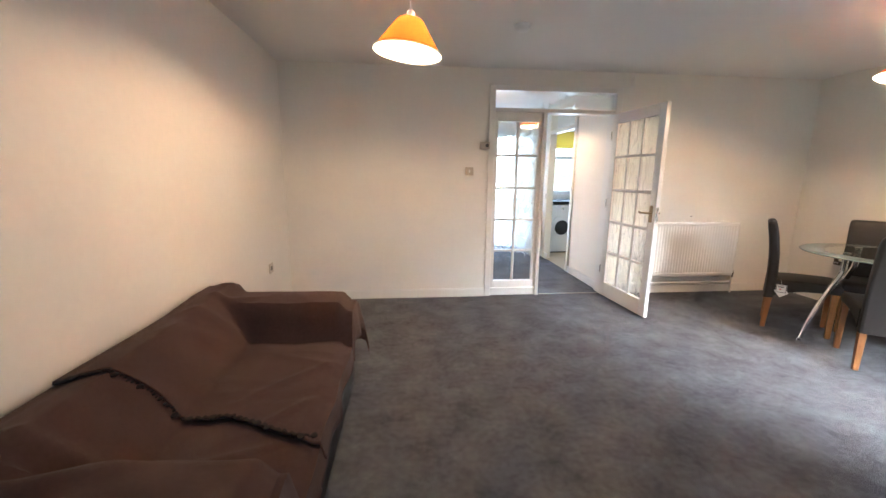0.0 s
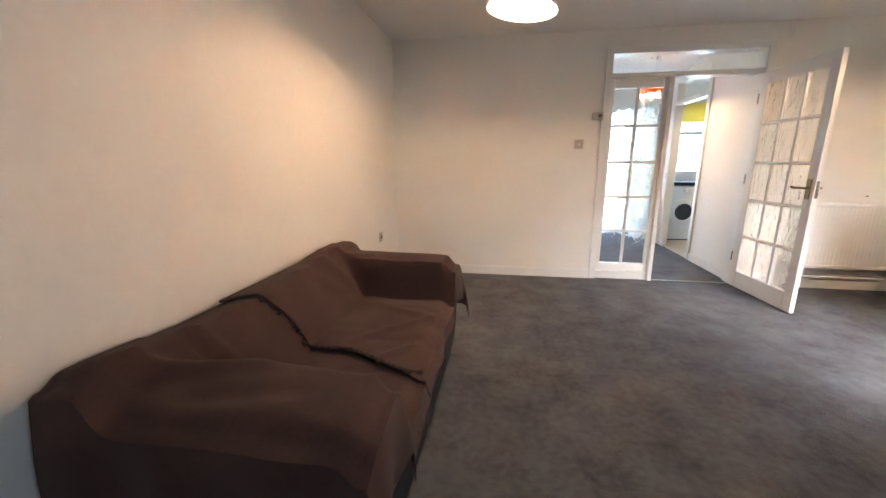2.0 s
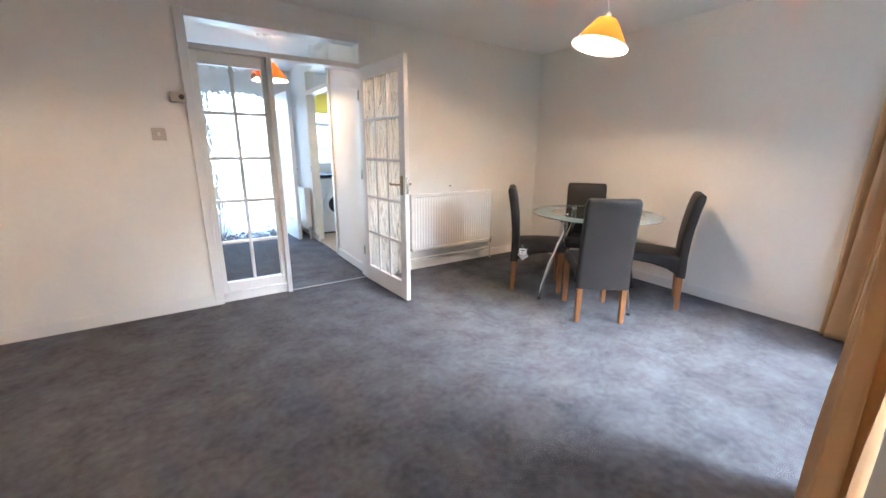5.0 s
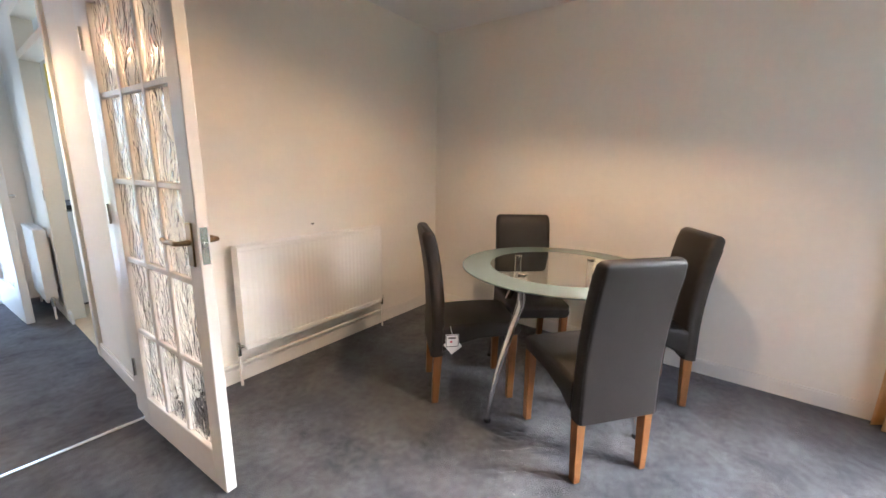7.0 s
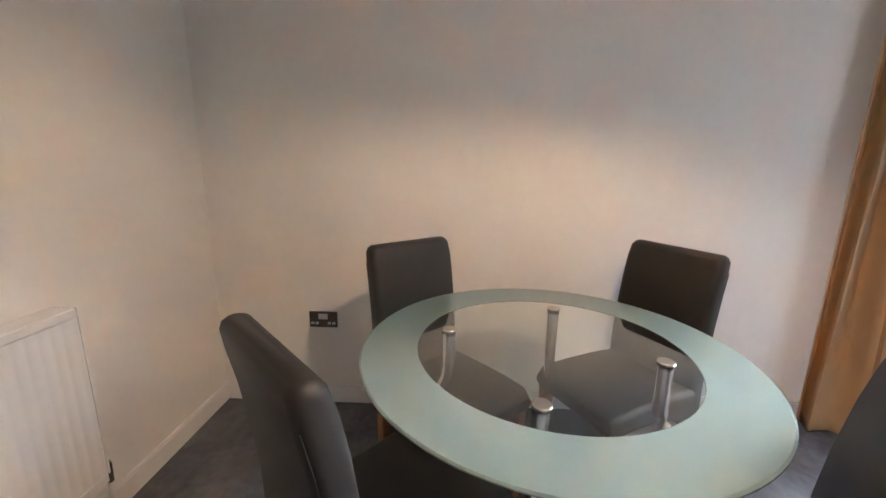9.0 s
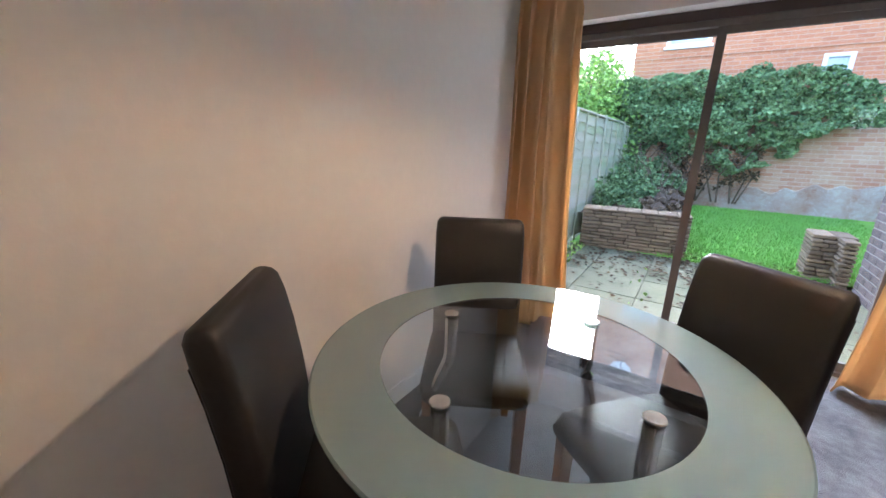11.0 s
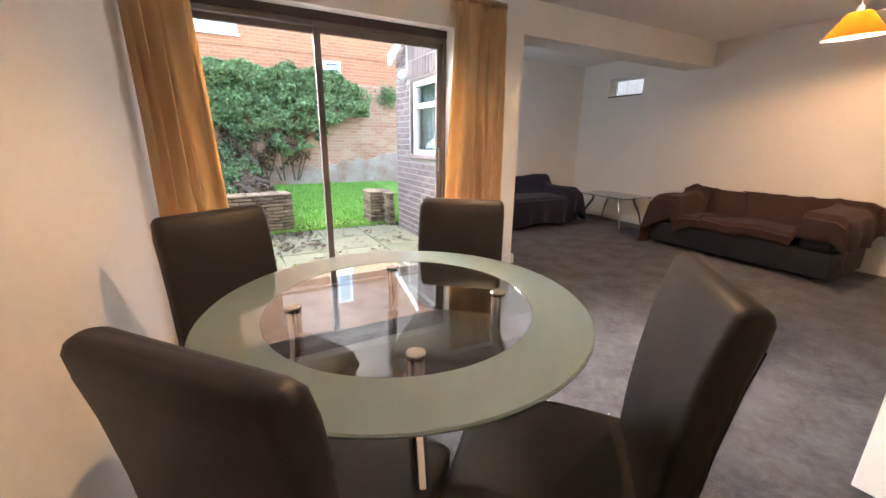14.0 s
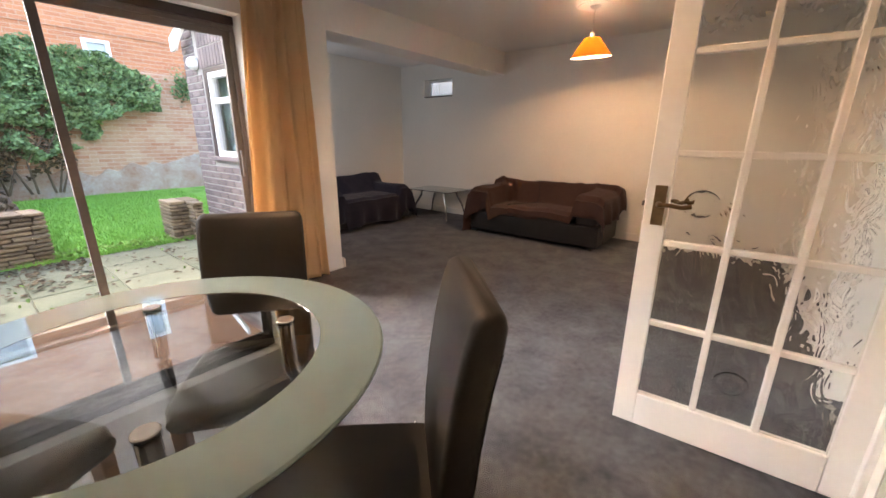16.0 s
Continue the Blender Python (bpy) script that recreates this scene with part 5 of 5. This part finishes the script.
# fence along the east side
fence = thing("fence", pose(4.6, 0, G), "weathered overlap board fence along the garden", "fence")
rngw = random.Random(31)
for y0, wide, hgt in ((-1.95, 1.8, 1.7), (-3.75, 1.8, 1.85), (-5.55, 1.8, 1.85), (-6.45, 0.9, 1.82)):
    part("post", boxes((-0.05, 0.05, y0 - 0.04, y0 + 0.04, 0, hgt + 0.05), bevel=0.006), FENCE, fence)
    for j in range(15):
        z, ph = 0.06 + j * (hgt - 0.1) / 15, rngw.uniform(0, 6.28)
        bm, ring = bmesh.new(), []
        for i in range(13):
            y = y0 + 0.045 + (wide - 0.09) * i / 12
            wob = 0.016 * math.sin(i * 0.9 + ph) + 0.008 * math.sin(i * 2.3 + 2 * ph)
            ring.append([bm.verts.new(v) for v in ((-0.03, y, z + wob), (-0.042, y, z + wob), (-0.012, y, z + 0.14), (0.0, y, z + 0.14))])
        for r0, r1 in zip(ring, ring[1:]):
            for k in range(4):
                bm.faces.new((r0[k], r1[k], r1[(k + 1) % 4], r0[(k + 1) % 4]))
        bmesh.ops.recalc_face_normals(bm, faces=bm.faces)
        part("board", bm, FENCE, fence)
    part("cap", boxes((-0.055, 0.03, y0 + 0.04, y0 + wide - 0.04, hgt, hgt + 0.025), bevel=0.004), FENCE, fence)
    for yy in (y0 + 0.042, y0 + wide * 0.36, y0 + wide * 0.68, y0 + wide - 0.075):
        part("batten", boxes((-0.056, -0.036, yy, yy + 0.034, 0.03, hgt)), FENCE, fence)


def shrub(m, w, d, h, n, material, label, name="shrub", base=0.0):
    """Stems with a ragged crown of leaves."""
    r_ = random.Random(int(n + w * 100))
    t = thing(name, m, label, "shrub" if name == "shrub" else "tree")
    for k in range(5):
        a = r_.uniform(0, 6.28)
        part("trunk" if k == 0 else "limb", tube([(0, 0, 0), (0.15 * w * math.cos(a), 0.15 * d * math.sin(a), 0.4 * h), (0.35 * w * math.cos(a), 0.35 * d * math.sin(a), 0.85 * h)], [0.05, 0.035, 0.012], 7), BARK, t)
    vs, fs = [], []
    blobs = [(r_.uniform(-0.38, 0.38) * w, r_.uniform(-0.38, 0.38) * d, base + r_.uniform(0.25, 0.85) * (h - base), r_.uniform(0.16, 0.3)) for _ in range(14)]
    for _ in range(n):
        bx, by, bz, br = r_.choice(blobs)
        o = Vector((r_.gauss(0, 1), r_.gauss(0, 1), r_.gauss(0, 1))).normalized() * r_.random() ** 0.35
        p = Vector((bx + o.x * br * w, by + o.y * br * d, bz + o.z * br * (h - base)))
        if p.z < 0.02:
            continue
        s = r_.uniform(0.05, 0.1)
        q = Euler((r_.uniform(-1.2, 1.2), r_.uniform(-1.2, 1.2), r_.uniform(0, 6.28))).to_matrix()
        k = len(vs)
        for lv_ in ((0, -0.5, 0), (0.4, 0, 0.1), (0, 0.6, 0), (-0.4, 0, 0.1)):
            vs.append(tuple(p + q @ (Vector(lv_) * s)))
        fs.append((k, k + 1, k + 2, k + 3))
    me_ = bpy.data.meshes.new("crown")
    me_.from_pydata(vs, [], fs)
    me_.materials.append(material)
    ob = new("crown", me_)
    ob.parent = t
    return t


shrub(pose(5.6, -4.6, G), 1.8, 2.6, 2.9, 9000, BUSH, "light green shrub behind the fence")
shrub(pose(5.3, -2.6, G), 0.9, 1.4, 2.25, 3000, BUSH, "yellow-green shrub over the fence")
shrub(pose(5.3, -6.1, G), 1.9, 1.6, 3.3, 9000, BUSH, "light green shrub at the wall's end")
shrub(pose(7.6, -12, G), 5, 4, 5.0, 9000, IVY, "broad tree beyond the fence", "tree", 1.2)
shrub(pose(13, -9, G), 6, 6, 4.2, 9000, IVY, "broad tree beyond the gardens", "tree", 1.2)

far = thing("far_house", pose(13.4, -25.5, G), "distant house with an orange tiled roof behind trees", "house")
part("wall", boxes((-3, 3, -3, 3, 0, 5.2)), MORTAR, far)
rf = bmesh.new()
rv = [rf.verts.new(v) for v in ((-3.3, -3.3, 5.2), (3.3, -3.3, 5.2), (3.3, 3.3, 5.2), (-3.3, 3.3, 5.2), (-2.2, 0, 6.7), (3.3, 0, 6.7))]
for q in ((0, 1, 5, 4), (2, 3, 4, 5), (0, 4, 3), (1, 2, 5), (0, 3, 2, 1)):
    rf.faces.new([rv[k] for k in q])
part("roof", rf, ORANGE_TILE, far, "orange tiled roof")

# gable edge, lamp and wall top of the extension
ext = thing("extension_roof", pose(0, 0, 0), "flat extension roof with a white bargeboard", "roof", kind="structure")
part("deck", boxes((W - 0.3, 1.57, EXT - 0.44, 0.12, 2.59, 2.66)), ROOF, ext)
bb = bmesh.new()
prof = [(-2.03, 2.2), (-2.03, 2.34), (-1.8, 2.42), (-1.4, 2.54), (-1.1, 2.66), (-1.1, 2.58), (-1.42, 2.45), (-1.62, 2.37), (-1.78, 2.3), (-1.9, 2.2)]
f0 = [bb.verts.new((1.69, y, z)) for y, z in prof]
f1 = [bb.verts.new((1.72, y, z)) for y, z in prof]
bb.faces.new(f0)
bb.faces.new(f1[::-1])
for k in range(len(prof)):
    bb.faces.new((f0[k], f0[(k + 1) % len(prof)], f1[(k + 1) % len(prof)], f1[k]))
bmesh.ops.recalc_face_normals(bb, faces=bb.faces)
part("bargeboard", bb, PVC, ext, "white painted bargeboard")
wl = thing("wall_light", pose(1.61, -1.68, 2.05), "round white bulkhead light on the brick wall", "wall light")
part("base", tube([(0, 0, 0), (0.03, 0, 0)], 0.07, 24), PVC, wl)
part("globe", tube([(0.03, 0, 0), (0.06, 0, 0), (0.08, 0, 0), (0.09, 0, 0)], [0.066, 0.06, 0.04, 0.01], 24), PVC, wl)

# front of the house, through the open door
structure("path_front", boxes((-3, 6, 7.2, 10.2, G - 0.05, G + 0.02)), TARMAC, "pale concrete drive outside the front door")
structure("road", boxes((-60, 60, 13.5, 18, G - 0.05, G - 0.02)), TARMAC, "grey road beyond the drive")
shrub(pose(2.0, 11.6, G), 3.4, 1.6, 1.15, 3200, BUSH, "low green hedge across the drive")
shrub(pose(-1.2, 11.9, G), 3.4, 1.6, 1.25, 3200, BUSH, "low green hedge across the drive")
shrub(pose(4, 32, G), 14, 6, 5.5, 4000, IVY, "distant line of trees", "tree", 1.0)
shrub(pose(-9, 30, G), 14, 6, 5.0, 4000, IVY, "distant line of trees", "tree", 1.0)

# extension bricks
brick_mesh = {}
for nm, ln in (("whole", 0.215), ("half", 0.102)):
    brick_mesh[nm] = finish(boxes((0, 0.05, 0, ln, 0, 0.065), bevel=0.004), "brick", GREY_BRICK)
ext_wall = bpy.data.objects["wall_extension_east"]
soldier = finish(boxes((0, 0.05, 0, 0.067, 0, 0.21), bevel=0.004), "brick", GREY_BRICK)
for band in range(2):
    y = -1.59
    while y < 0.08:
        b = new("brick", soldier)
        b.parent = ext_wall
        b.matrix_basis = pose(1.558, y, 1.982 + band * 0.22)
        y += 0.077
for row in range(34):
    z = -0.09 + row * 0.078
    y = EXT - 0.42 - (0.1125 if row % 2 else 0.0)
    while y < 0.13:
        y0, ln = y, 0.215
        if y < EXT - 0.43:
            y0, ln = EXT - 0.42, 0.102
        y += 0.225
        if y0 + ln > 0.15:
            ln = 0.102
        if y0 + ln > 0.15:
            continue
        if z > 1.9 and z < 2.42 and y0 + ln > -1.59:
            if y0 > -1.68:
                continue
            ln = 0.102
            if y0 + ln > -1.59:
                continue
        if y0 + ln > -1.51 and y0 < -0.29 and z + 0.065 > 0.98 and z < 1.98:
            if y0 < -1.51 - 0.09 and ln > 0.2:
                ln = 0.102
            else:
                continue
        b = new("brick", brick_mesh["whole" if ln > 0.2 else "half"])
        b.parent = ext_wall
        b.matrix_basis = pose(1.558, y0, z)
